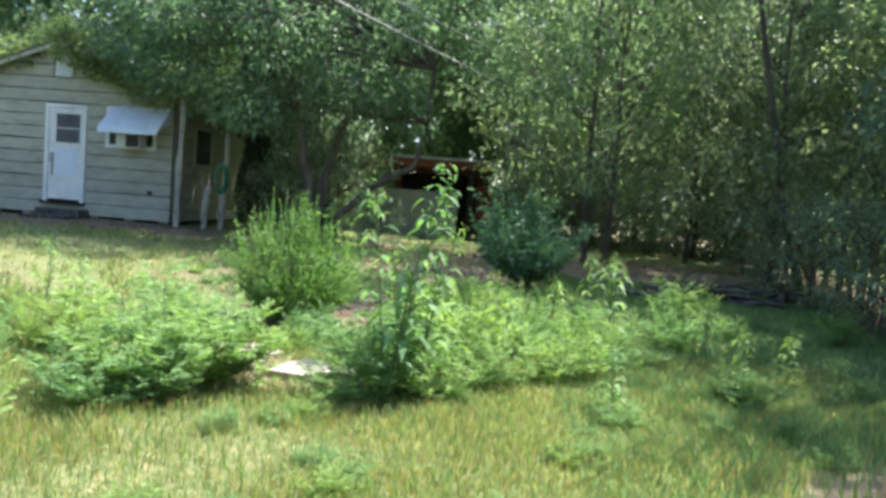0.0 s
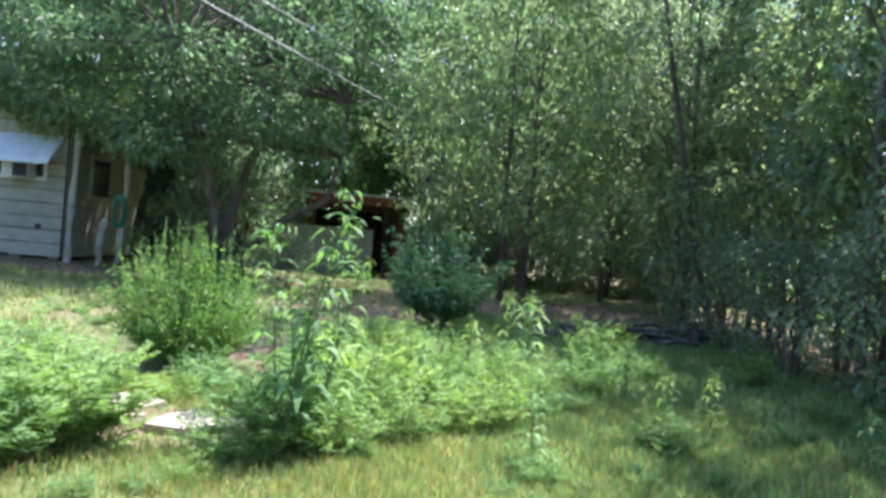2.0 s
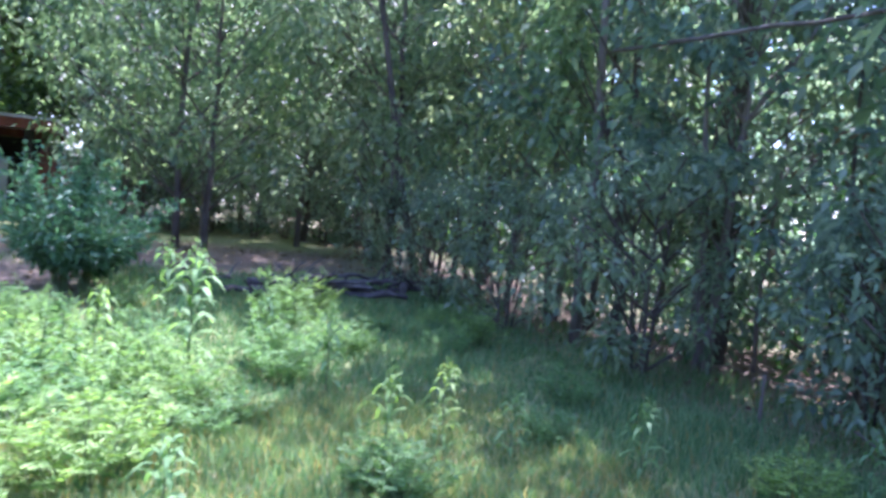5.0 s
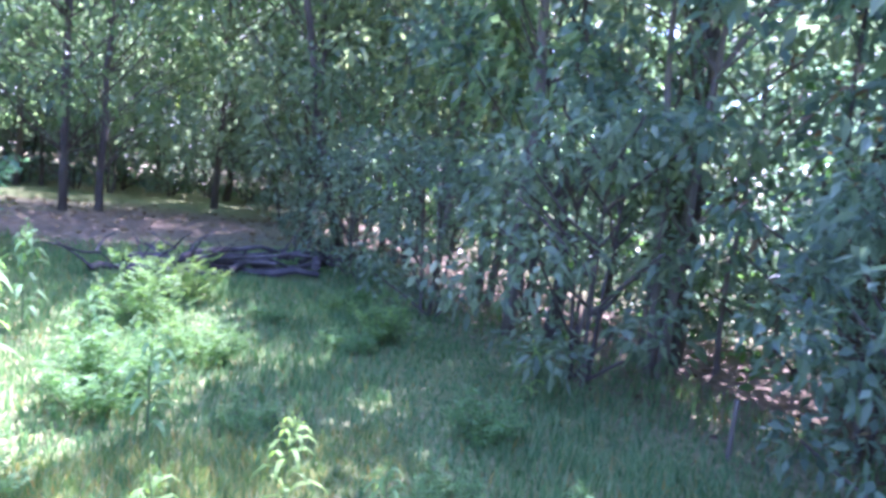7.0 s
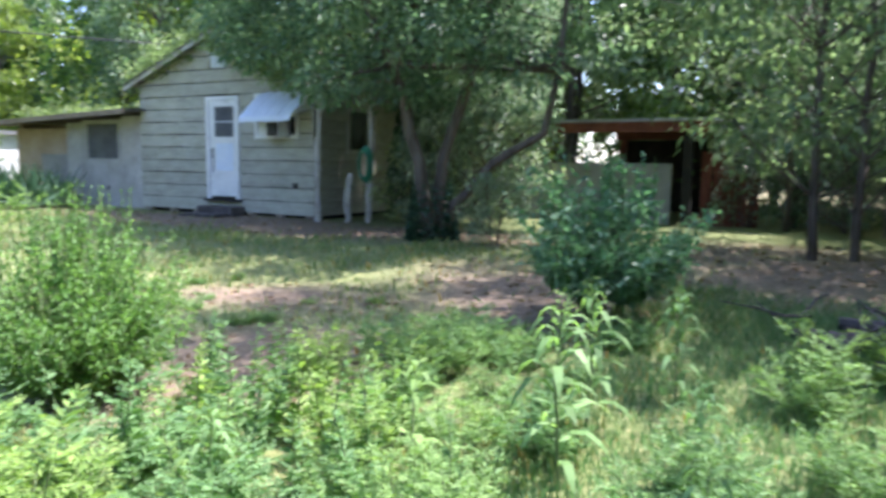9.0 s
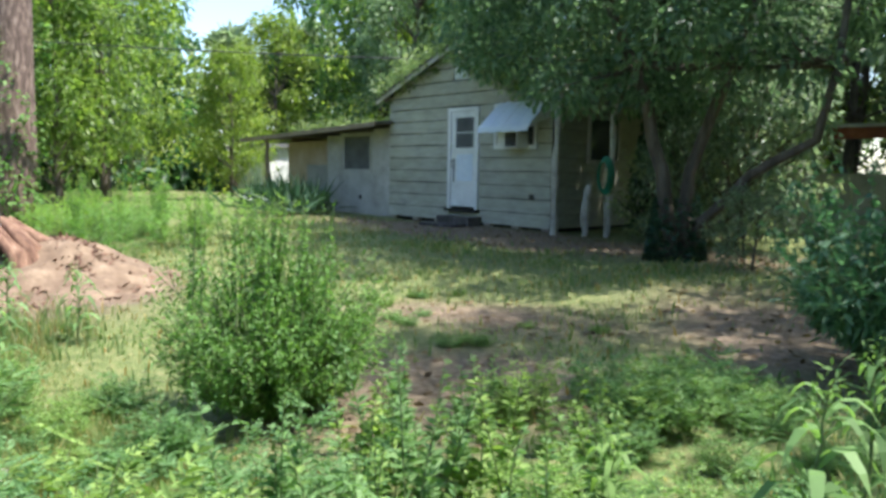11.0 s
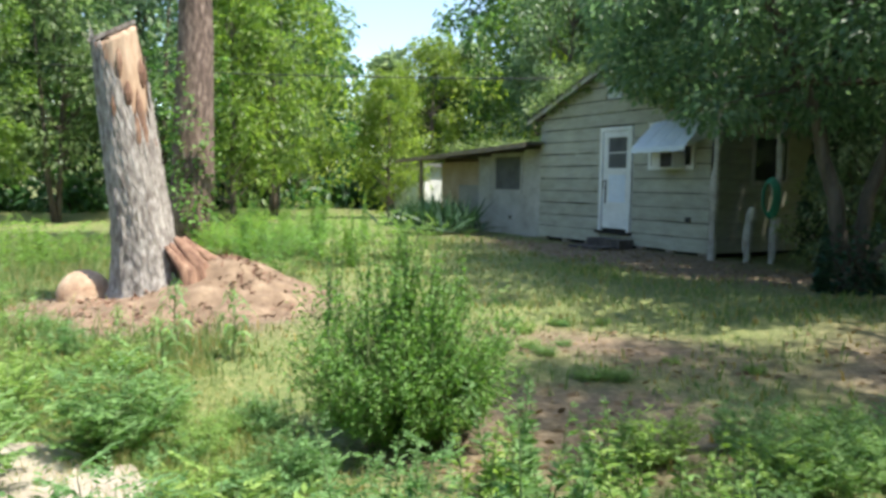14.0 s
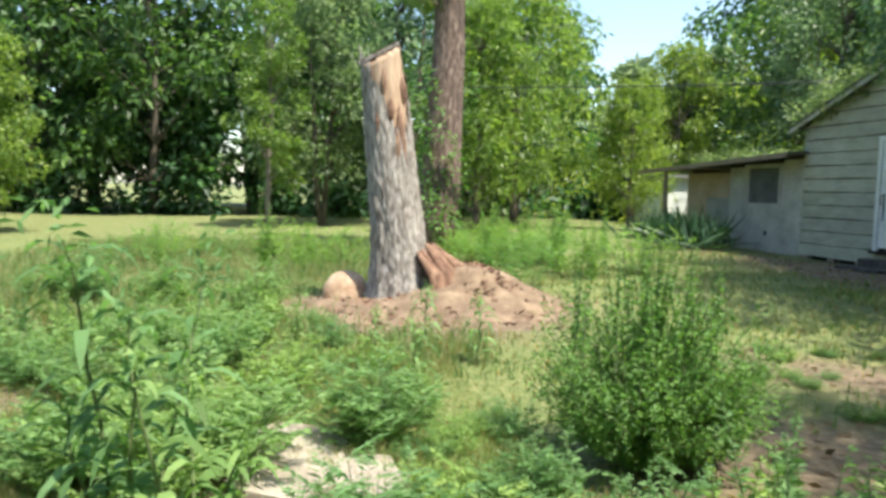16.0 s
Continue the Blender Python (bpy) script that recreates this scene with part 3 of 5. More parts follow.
# ---- plants: prototypes ----
def tree_parts(seed, h, rt, c0, cr, clumps, per, L, lean=(0, 0), forks=1, twig=True, flat=0.75):
    """Geometry of a tapered trunk with limbs, and of a crown of small leaves in uneven clumps."""
    rng = np.random.default_rng(seed)
    wood, crown = Geo(), Geo()
    tips = []
    for f in range(forks):
        a = 2 * np.pi * f / max(1, forks) + rng.uniform(0, 1)
        top = np.array((lean[0] + (0.25 * cr * np.cos(a) if forks > 1 else 0), lean[1] + (0.25 * cr * np.sin(a) if forks > 1 else 0), h * rng.uniform(0.82, 0.95)))
        path = wiggle(rng, (0.05 * np.cos(a), 0.05 * np.sin(a), -0.15), top, 9, 0.03 * h / 6)
        k = 1.0 if forks == 1 else 0.72
        wood.tube(path, np.linspace(rt * k * 1.15, rt * k * 0.15, 9), 8)
        tips.append(path)
    cs = []
    for i in range(clumps):
        t = rng.uniform(0, 1) ** 0.85
        z = c0 + (h - c0) * t
        prof = np.sqrt(max(0.05, 1 - (2 * t - 0.85) ** 2 / 1.45)) * rng.uniform(0.7, 1.12)
        a = rng.uniform(0, 2 * np.pi)
        r = cr * prof * rng.uniform(0.25, 1) ** 0.5
        ax = tips[i % len(tips)]
        s_ = ax[min(8, max(1, int(8 * z / h)))]
        c = np.array((s_[0] + r * np.cos(a), s_[1] + r * np.sin(a), z))
        cs.append(c)
        if twig and i % 2 == 0:
            b0 = ax[min(7, max(1, int(8 * (z - 0.35 * r) / h)))]
            wood.tube(wiggle(rng, b0, c, 4, 0.04 * r), np.linspace(max(0.012, rt * 0.22), 0.006, 4), 5, False)
    cs = np.array(cs)
    size = cr * 0.24 * rng.uniform(0.6, 1.35, clumps)
    n = clumps * per
    which = np.repeat(np.arange(clumps), per)
    u = unit(rng, n)
    P = cs[which] + u * np.array((1, 1, flat)) * (size[which] * rng.uniform(0.2, 1, n) ** 0.55 * rng.choice([1, 1, 1, 1.35], n))[:, None]
    D = u * 0.8 + rng.normal(0, 0.5, (n, 3)) + np.array((0, 0, -0.25))
    crown.leaves(P, D, L * rng.uniform(0.6, 1.3, n), L * 0.24 * rng.uniform(0.7, 1.3, n), rng)
    return wood, crown


def tree(name, m, label, bark, leaf, category="tree", group="", **kw):
    t = thing(name, m, label, category, group)
    wood, crown = tree_parts(**kw)
    part("trunk", wood, bark, t, smooth=True)
    part("crown", crown, leaf, t)
    return t


rw = random.Random(11)


def stand(protos, spots, jitter=0.15):
    for k, (x, y, s_) in enumerate(spots):
        src = protos[k % len(protos)]
        o = copy_thing(src, pose(x, y, gz(x, y) - 0.03, 0, 0, rw.uniform(0, 360)))
        q = s_ * rw.uniform(1 - jitter, 1 + jitter)
        o.scale = (q, q, q * rw.uniform(0.95, 1.1))


HEDGE = dict(category="tree", group="woodland edge trees")
P0 = pose(15.3, -8.6, gz(15.3, -8.6) - 0.03)
h1 = tree("understory_tree", P0, "slender understory tree, small grey-green leaves from top to ground", BARK, LEAF_SHADE, seed=1, h=5.2, rt=0.05, c0=1.3, cr=1.15, clumps=66, per=50, L=0.135, **HEDGE)
h2 = tree("understory_tree", pose(15.1, -6.2, -0.15), "slender understory tree, small grey-green leaves from top to ground", BARK_PALE, LEAF_SHADE, seed=2, h=5.8, rt=0.06, c0=1.7, cr=1.3, clumps=62, per=52, L=0.14, forks=2, **HEDGE)
h3 = tree("understory_tree", pose(15.5, -3.6, -0.15), "slender understory tree with fresh green leaves", BARK, LEAF_OAK, seed=3, h=6.4, rt=0.07, c0=1.9, cr=1.5, clumps=66, per=52, L=0.145, **HEDGE)
b1 = tree("broadleaf_tree", pose(12.6, 10.2, -0.1), "tall broadleaf tree with bright sunlit green crown", BARK, LEAF_BRIGHT, seed=4, h=9.0, rt=0.13, c0=1.6, cr=2.5, clumps=95, per=88, L=0.235, category="tree", group="woodland trees")
b2 = tree("broadleaf_tree", pose(16.8, 8.2, -0.1), "tall broadleaf tree with dense mid-green crown", BARK, LEAF_OAK, seed=5, h=10.0, rt=0.15, c0=1.9, cr=2.7, clumps=98, per=88, L=0.245, forks=2, category="tree", group="woodland trees")
s1 = tree("understory_shrub", pose(14.9, -10.4, -0.1), "low shady shrub with small leaves at the wood's edge", BARK, LEAF_SHADE, category="shrub", group="edge shrubs", seed=6, h=1.5, rt=0.02, c0=0.15, cr=0.75, clumps=40, per=62, L=0.075, forks=3)

rows = []
for k in range(17):
    y = -13.6 + k * 1.12
    rows.append((15.0 + rw.uniform(-0.25, 0.5) + (0.12 * max(0, y + 1)), y + rw.uniform(-0.3, 0.3), 0.8 + 0.22 * rw.random()))
stand([h1, h2, h3], rows)
stand([h3, h2, h1], [(13.2, 4.6, 0.9), (11.8, 5.6, 1.0), (10.6, 5.2, 0.8), (14.4, 3.2, 0.95), (15.2, 1.6, 1.0), (4.2, 5.4, 0.9), (12.6, 6.6, 1.1), (10.2, 9.2, 1.1), (3.6, 7.2, 1.1), (4.3, 1.9, 0.72), (5.2, 3.0, 0.8), (3.7, 3.2, 0.75), (11.0, 3.6, 0.6), (12.2, 3.0, 0.6)])
stand([b2, b1], [(18.6, 5.5, 0.9), (14.6, 9.6, 1.0), (9.6, 10.8, 1.05), (6.8, 10.4, 1.0), (4.0, 9.8, 1.05), (1.2, 10.5, 1.05), (7.8, 13.4, 1.2), (13, 13.5, 1.2),
                 (2.0, 14, 1.2), (-2.2, 9.4, 1.0), (-5.0, 8.0, 0.95), (-8.0, 8.6, 1.0), (-4.0, 13, 1.2), (-11.5, 9.5, 1.0), (-9.5, 5.8, 0.7), (-14.5, 8.5, 1.0)])
stand([s1], [(14.05 + rw.uniform(-0.2, 0.4), -12.6 + k * 0.95 + rw.uniform(-0.3, 0.3), 0.7 + 0.5 * rw.random()) for k in range(0, 13, 2)])

stand([s1], [(9.9 + 0.85 * k, 3.9 + rw.uniform(-0.3, 0.5) - 0.12 * k, 1.1 + 0.3 * rw.random()) for k in range(9)] + [(15.9 + rw.uniform(-0.2, 0.4), -14.2 + 1.05 * k, 1.1 + 0.4 * rw.random()) for k in range(9)])

# Added trees, crowns above the view, placed to cast shade on the grass.
c1 = tree("canopy_tree", at_ground(15.9, -11.2), "tall tree added so that its high crown shades the grass", BARK, LEAF_OAK, seed=8, h=9.4, rt=0.1, c0=5.0, cr=1.75, clumps=60, per=48, L=0.15, category="tree", group="canopy trees")
stand([c1], [(15.9, -7.9, 1.0), (16.0, -9.6, 0.95)])

# thick growth deep in the wood, all round
def thicket(name, label, n, spots, L, mat, seed):
    """A far mass of leaves in clumps, from the ground up; spots give centre, half widths and height."""
    rng = np.random.default_rng(seed)
    g = Geo()
    for cx, cy, rx, ry, hh in spots:
        k = max(3, int(1.6 * max(rx, ry) * hh / 2))
        c = np.stack([rng.uniform(cx - rx, cx + rx, k), rng.uniform(cy - ry, cy + ry, k), hh * rng.uniform(0, 1, k) ** 0.9], 1)
        u = unit(rng, k * n)
        P = np.repeat(c, n, 0) + u * np.array((1.2, 1.2, 0.9)) * (1.0 * rng.uniform(0.1, 1, len(u)) ** 0.6)[:, None]
        P[:, 2] = np.abs(P[:, 2] + 0.1) - 0.1
        g.leaves(P, u + rng.normal(0, 0.6, u.shape), L * rng.uniform(0.6, 1.3, len(u)), L * 0.26, rng)
    return tagged(new(name, g.mesh(name, mat)), label, "thicket", kind="stuff")


thicket("far_woods", "dense dim undergrowth deep inside the wood", 120, [(20.0, -18 + 4 * k, 1.0, 2.4, 2.6) for k in range(7)] + [(-12 + 5 * k, 12.5, 2.6, 1.3, 5.5) for k in range(7)] + [(9.5 + 2.5 * k, 7.4, 1.5, 0.8, 3.0) for k in range(4)] + [(17.6, 3 + 1.5 * k, 0.8, 1.2, 3.2) for k in range(3)], 0.22, LEAF_SHADE, 301)
thicket("far_woods", "dense far trees closing the wood", 150, [(22.5, -20 + 4 * k, 1.6, 2.6, 8.5) for k in range(9)], 0.42, LEAF_OAK, 308)
# Both undergrowth strips use the darker leaf, so their shade is in the colour.
thicket("edge_undergrowth", "brambles deep under the wood's edge, leaf colour darkened for shade", 120, [(17.8, -15 + 2.4 * k, 0.7, 1.4, 2.4) for k in range(9)] + [(10 + 2.0 * k, 9.0, 1.2, 0.7, 2.8) for k in range(5)], 0.17, LEAF_FAR_AND_SHADE, 309)
thicket("edge_undergrowth", "low brambles at the foot of the wood's edge, leaf colour darkened for shade", 150, [(16.4, -14 + 1.7 * k, 0.45, 1.0, 1.3) for k in range(12)] + [(11 + 1.5 * k, 6.0 - 0.4 * k, 0.9, 0.5, 1.4) for k in range(4)], 0.12, LEAF_FAR_AND_SHADE, 310)
thicket("far_woods", "sunlit mass of green growth behind the cottage", 75, [(-9.5 - 3 * k, 8.5 - 2.6 * k, 2.2, 1.6, 5.5) for k in range(5)] + [(-4, 9, 3, 1, 4.5), (1.5, 9, 2.5, 1, 5)], 0.2, LEAF_BRIGHT, 302)
thicket("far_woods", "dark wall of trees beyond the far lawn", 150, [(-25, -36 + 6 * k, 1.6, 3.4, 7.0) for k in range(9)] + [(-23.5, -36 + 6 * k, 1.0, 3.4, 1.8) for k in range(9)], 0.5, LEAF_FAR_AND_SHADE, 303)
ring = [(42 * math.sin(2 * math.pi * k / 44), 42 * math.cos(2 * math.pi * k / 44) - 5, 2.6, 2.6, 11.0) for k in range(44)]
thicket("far_woods", "distant line of woods closing the horizon", 80, ring[:22], 1.1, LEAF_OAK, 305)
thicket("far_woods", "distant line of woods closing the horizon", 80, ring[22:], 1.1, LEAF_SHADE, 306)
thicket("dry_brambles", "sunlit brown dry brambles at the wood's edge", 150, [(14.9, -10.9, 0.4, 0.5, 1.9), (15.2, -11.8, 0.5, 0.7, 2.0), (15.7, -10.4, 0.5, 0.5, 2.2), (16.0, -13.2, 0.8, 1.0, 2.0)], 0.08, LEAF_DRY, 307)
# leaves over the roofs
rng = np.random.default_rng(311)
g = Geo()
c = [(x, y, roof_z(min(2.9, max(-2.8, x))) + z) for x, y, z in zip(rng.uniform(-3.1, 3.2, 120), rng.uniform(0.5, 5.5, 120), rng.uniform(0.0, 0.55, 120))]
c += [(x, y, 2.25 + z) for x, y, z in zip(rng.uniform(-9.5, -2.7, 30), rng.uniform(1.2, 4, 30), rng.uniform(0.0, 0.35, 30))]
c += [(x, y, z) for x, y, z in zip(rng.uniform(1.6, 3.6, 46), rng.uniform(-0.5, 3.0, 46), rng.uniform(2.7, 4.0, 46))]
c += [(x, y, roof_z(x) + z) for x, y, z in zip(rng.uniform(0.0, 2.9, 60), rng.uniform(-0.5, 0.3, 60), rng.uniform(-0.3, 0.5, 60))]
c += [(x, y, roof_z(x) + z) for x, y, z in zip(rng.uniform(-2.8, 0.2, 44), rng.uniform(-0.25, 0.4, 44), rng.uniform(0.0, 0.5, 44))]
c = np.array(c)
u = unit(rng, len(c) * 90)
P = np.repeat(c, 90, 0) + u * np.array((1, 1, 0.6)) * (0.42 * rng.uniform(0.1, 1, len(u)) ** 0.6)[:, None]
g.leaves(P, u + rng.normal(0, 0.5, u.shape), 0.10 * rng.uniform(0.6, 1.3, len(u)), 0.028, rng)
tagged(new("roof_vines", g.mesh("roof_vines", LEAF_OAK)), "green vines and overhanging leaves covering the cottage roofs", "vines", kind="stuff")
# Darker leaf colour here too, in place of shade under the trees.
thicket("edge_undergrowth", "brambles and leaves under the wood's edge, colour darkened for shade", 60, [(16.2, -14 + 3 * k, 0.8, 1.6, 1.7) for k in range(7)] + [(9.8 + 2.2 * k, 7.2 - 0.5 * k, 1.2, 0.9, 2.2) for k in range(4)] + [(15.6, 6.4, 1.2, 0.8, 2.6), (17.4, 5.6, 1.0, 1.2, 2.6), (16.6, 8.0, 1.4, 0.8, 3.0), (14.0, 6.0, 1.0, 0.7, 2.2)] * 2 + [(17.3, -15.5 + 2.2 * k, 0.6, 1.2, 2.0) for k in range(7)] * 2 + [(16.6, 5.0, 1, 1.5, 2.4), (4.4, 4.8, 1.2, 0.6, 1.8), (6.5, 8.8, 2, 0.6, 2.4)], 0.12, LEAF_FAR_AND_SHADE, 304)

# tree beside the cottage, forked low, its crown over the roof
yard = thing("forked_tree", pose(6.2, -1.8, gz(6.2, -1.8)), "old forked tree with ivy at its base, shading the cottage", "tree")
rng = np.random.default_rng(21)
wood, crown = Geo(), Geo()
limbs = [[(0, 0, -0.2), (-0.12, -0.05, 0.7), (-0.25, -0.2, 1.6), (-0.45, -0.5, 2.6), (-0.8, -0.9, 3.8), (-1.3, -1.0, 5.2)],
         [(0.05, 0.05, -0.2), (0.35, 0.0, 0.5), (1.0, 0.0, 1.15), (1.75, -0.05, 1.6), (2.0, -0.1, 2.4), (2.05, 0.0, 3.4), (2.4, 0.2, 4.8)],
         [(-0.05, 0.1, -0.2), (0.0, 0.3, 1.2), (0.35, 0.6, 2.6), (0.6, 0.9, 4.2), (0.7, 1.2, 5.6)]]
for pts, r in zip(limbs, (0.125, 0.085, 0.11)):
    fine = np.array([np.array(pts[i]) * (1 - t) + np.array(pts[i + 1]) * t for i in range(len(pts) - 1) for t in (0, 0.5)] + [pts[-1]])
    fine = fine + rng.normal(0, 0.02, fine.shape)
    wood.tube(fine, np.linspace(r, r * 0.3, len(fine)), 9)
cs = []
for i in range(230):
    a, t = rng.uniform(0, 2 * np.pi), rng.uniform(0, 1)
    r = 3.3 * np.sqrt(rng.uniform(0.05, 1)) * (0.65 + 0.35 * np.sin(np.pi * t))
    cs.append((-0.55 + r * np.cos(a) * 1.3, 0.55 + r * np.sin(a) * 1.05, 2.35 + 4.6 * t + 0.12 * rng.normal()))
cs = np.array(cs)
for c in cs[::3]:
    l = limbs[rng.integers(0, 3)]
    wood.tube(wiggle(rng, l[-2] if c[2] > 3.5 else l[-3], c, 5, 0.06), np.linspace(0.035, 0.006, 5), 5, False)
per = 200
u = unit(rng, len(cs) * per)
P = np.repeat(cs, per, 0) + u * np.array((1, 1, 0.75)) * (0.55 * rng.uniform(0.15, 1, len(u)) ** 0.6)[:, None]
crown.leaves(P, u + rng.normal(0, 0.5, u.shape) + np.array((0, 0, -0.3)), 0.115 * rng.uniform(0.6, 1.3, len(u)), 0.032, rng)
part("trunk", wood, BARK, yard, smooth=True)
part("crown", crown, LEAF_OAK, yard)
ivy = Geo()
n = 1400
a, zz = rng.uniform(0, 2 * np.pi, n), rng.uniform(0, 1, n) ** 2 * 0.9
P = np.stack([(0.24 + 0.12 * (1 - zz)) * np.cos(a), (0.24 + 0.12 * (1 - zz)) * np.sin(a), zz * 0.9], 1)
ivy.leaves(P, np.stack([np.cos(a), np.sin(a), 0 * a + 0.2], 1) + rng.normal(0, 0.5, (n, 3)), 0.09, 0.035, rng)
part("ivy", ivy, LEAF_PALM, yard)

stand([s1], [(4.5, 0.5, 1.2), (5.2, 0.1, 1.35), (5.9, 0.3, 1.5), (5.5, 1.2, 1.7), (7.4, -2.1, 0.62)])
# dark trunk wrapped in ivy behind the porch
ivied = thing("ivied_tree", at_ground(3.95, 1.1), "tall dark tree, its trunk wrapped in ivy, beside the porch", "tree")
wood, crown = tree_parts(seed=151, h=12.0, rt=0.22, c0=4.4, cr=3.2, clumps=150, per=140, L=0.125)
part("trunk", wood, BARK, ivied, smooth=True)
part("crown", crown, LEAF_OAK, ivied)
n = 5200
rng = np.random.default_rng(152)
a, zz = rng.uniform(0, 2 * np.pi, n), rng.uniform(0.2, 4.8, n)
r = 0.22 + 0.10 * np.sin(zz * 2.1) + rng.uniform(0, 0.12, n)
part("ivy", Geo().leaves(np.stack([r * np.cos(a), r * np.sin(a), zz], 1), np.stack([np.cos(a), np.sin(a), 0 * a - 0.5], 1) + rng.normal(0, 0.5, (n, 3)), 0.09, 0.035, rng), LEAF_PALM, ivied, "dark glossy ivy")

# ---- bushes ----
def bush(name, m, label, leaf, seed, h, r, stems, twigs, per, L, base=0.12, droop=0.3, spikes=0, ragged=(0.72, 1.1)):
    """A round bush: many twigs fanning out of the base, leaves set along each."""
    rng = np.random.default_rng(seed)
    t_ob = thing(name, m, label, "bush")
    wood, fol = Geo(), Geo()
    for i in range(stems):
        a = rng.uniform(0, 2 * np.pi)
        wood.tube(wiggle(rng, (0.12 * r * np.cos(a), 0.12 * r * np.sin(a), -0.08), (0.5 * r * np.cos(a), 0.5 * r * np.sin(a), h * 0.65), 5, 0.02), np.linspace(0.022, 0.008, 5), 5, False)
    for i in range(twigs):
        a, el = rng.uniform(0, 2 * np.pi), np.arcsin(rng.uniform(-0.8, 1.0))
        tip = np.array((r * np.cos(el) * np.cos(a), r * np.cos(el) * np.sin(a), base + (h - base) * (0.46 + 0.54 * np.sin(el)))) * rng.uniform(*ragged)
        start = np.array((0.3 * tip[0], 0.3 * tip[1], max(base, 0.35 * tip[2])))
        path = wiggle(rng, start, tip, 5, 0.025)
        path[-1][2] += 0.03
        wood.tube(path, np.linspace(0.006, 0.002, 5), 3, False)
        t = rng.uniform(0.15, 1.0, per)
        idx = np.clip(t * 4, 0, 3.999)
        lo = idx.astype(int)
        P = path[lo] + (path[lo + 1] - path[lo]) * (idx - lo)[:, None] + rng.normal(0, 0.035 * r, (per, 3))
        ax = tip - start
        fol.leaves(P, ax / (np.linalg.norm(ax) + 1e-9) * 0.7 + rng.normal(0, 0.6, (per, 3)), L * rng.uniform(0.6, 1.3, per), L * 0.18, rng, droop)
    for i in range(spikes):
        a, q = rng.uniform(0, 2 * np.pi), rng.uniform(0, 0.75) * r
        p0 = np.array((q * np.cos(a), q * np.sin(a), h * 0.6))
        p1 = p0 + np.array((rng.normal(0, 0.06), rng.normal(0, 0.06), h * rng.uniform(0.42, 0.68)))
        wood.tube([p0, p1], [0.006, 0.002], 4, False)
        n = 46
        t = rng.uniform(0.1, 1, n)[:, None]
        fol.leaves(p0 + (p1 - p0) * t, rng.normal(0, 1, (n, 3)) + np.array((0, 0, 0.5)), L * 1.2 * (1.2 - t[:, 0]), L * 0.25, rng)
    tagged(part("stem", wood, STEM, t_ob), kind="stuff")
    part("foliage", fol, leaf, t_ob)
    return t_ob


bush("round_bush", pose(7.82, -8.75, gz(7.82, -8.75)), "dense round green bush with upright shoots on bare earth", LEAF_BUSH, 31, 1.02, 0.66, 16, 540, 46, 0.044, spikes=40, ragged=(0.58, 1.16))
bush("stemmed_bush", pose(10.07, -5.6, gz(10.07, -5.6)), "broad-leaved green bush on bare dark stems", LEAF_BLUE, 32, 1.12, 0.72, 11, 230, 30, 0.095, 0.34, spikes=22, ragged=(0.5, 1.28))


# ---- weeds ----
def lance_weed(seed, h, leaves_n, L, stems=1):
    """A tall weed: arching stalks, each with long drooping lance leaves and a seed head."""
    rng = np.random.default_rng(seed)
    stem, fol = Geo(), Geo()
    for q in range(stems):
        hq = h * (1.0 if q == 0 else rng.uniform(0.6, 0.95))
        b_ = rng.uniform(0, 2 * np.pi)
        out = (0.05 if stems == 1 else 0.24) * hq
        path = wiggle(rng, (0.03 * np.cos(b_), 0.03 * np.sin(b_), -0.05), (out * np.cos(b_), out * np.sin(b_), hq), 9, 0.012)
        path[:, 2] += 0.10 * hq * np.sin(np.linspace(0, np.pi, 9))
        stem.tube(path, np.linspace(0.011, 0.003, 9), 5, False)
        n_l = leaves_n // stems
        for i in range(n_l):
            t = 0.18 + 0.82 * i / n_l
            k = min(7, int(t * 8))
            p = path[k] + (path[k + 1] - path[k]) * (t * 8 - k)
            a = i * 2.4 + rng.normal(0, 0.3)
            d = np.array((np.cos(a), np.sin(a), 0.0))
            s_ = np.array((-np.sin(a), np.cos(a), 0.0))
            ln = L * (1.2 - 0.6 * t) * rng.uniform(0.75, 1.25)
            w = ln * 0.085
            lift = rng.uniform(0.7, 1.5)
            pts = [(0.0, 0.0, 0.15), (0.25, 0.20, 0.9), (0.55, 0.24, 1.0), (0.8, 0.10, 0.7), (0.98, -0.12, 0.02)]
            V = []
            for u_, z_, ww in pts:
                c = p + d * u_ * ln + np.array((0, 0, z_ * lift * ln))
                V += [c - s_ * w * ww, c + s_ * w * ww + np.array((0, 0, 0.25 * w))]
            fol.add(V, [(0, 1, 3, 2), (2, 3, 5, 4), (4, 5, 7, 6), (6, 7, 9, 8)])
        n = 40
        P = path[-1] + rng.normal(0, 1, (n, 3)) * np.array((0.035, 0.035, 0.06)) * hq
        fol.leaves(P, rng.normal(0, 1, (n, 3)) + np.array((0, 0, 0.6)), 0.05 * hq, 0.008 * hq, rng)
    return stem, fol


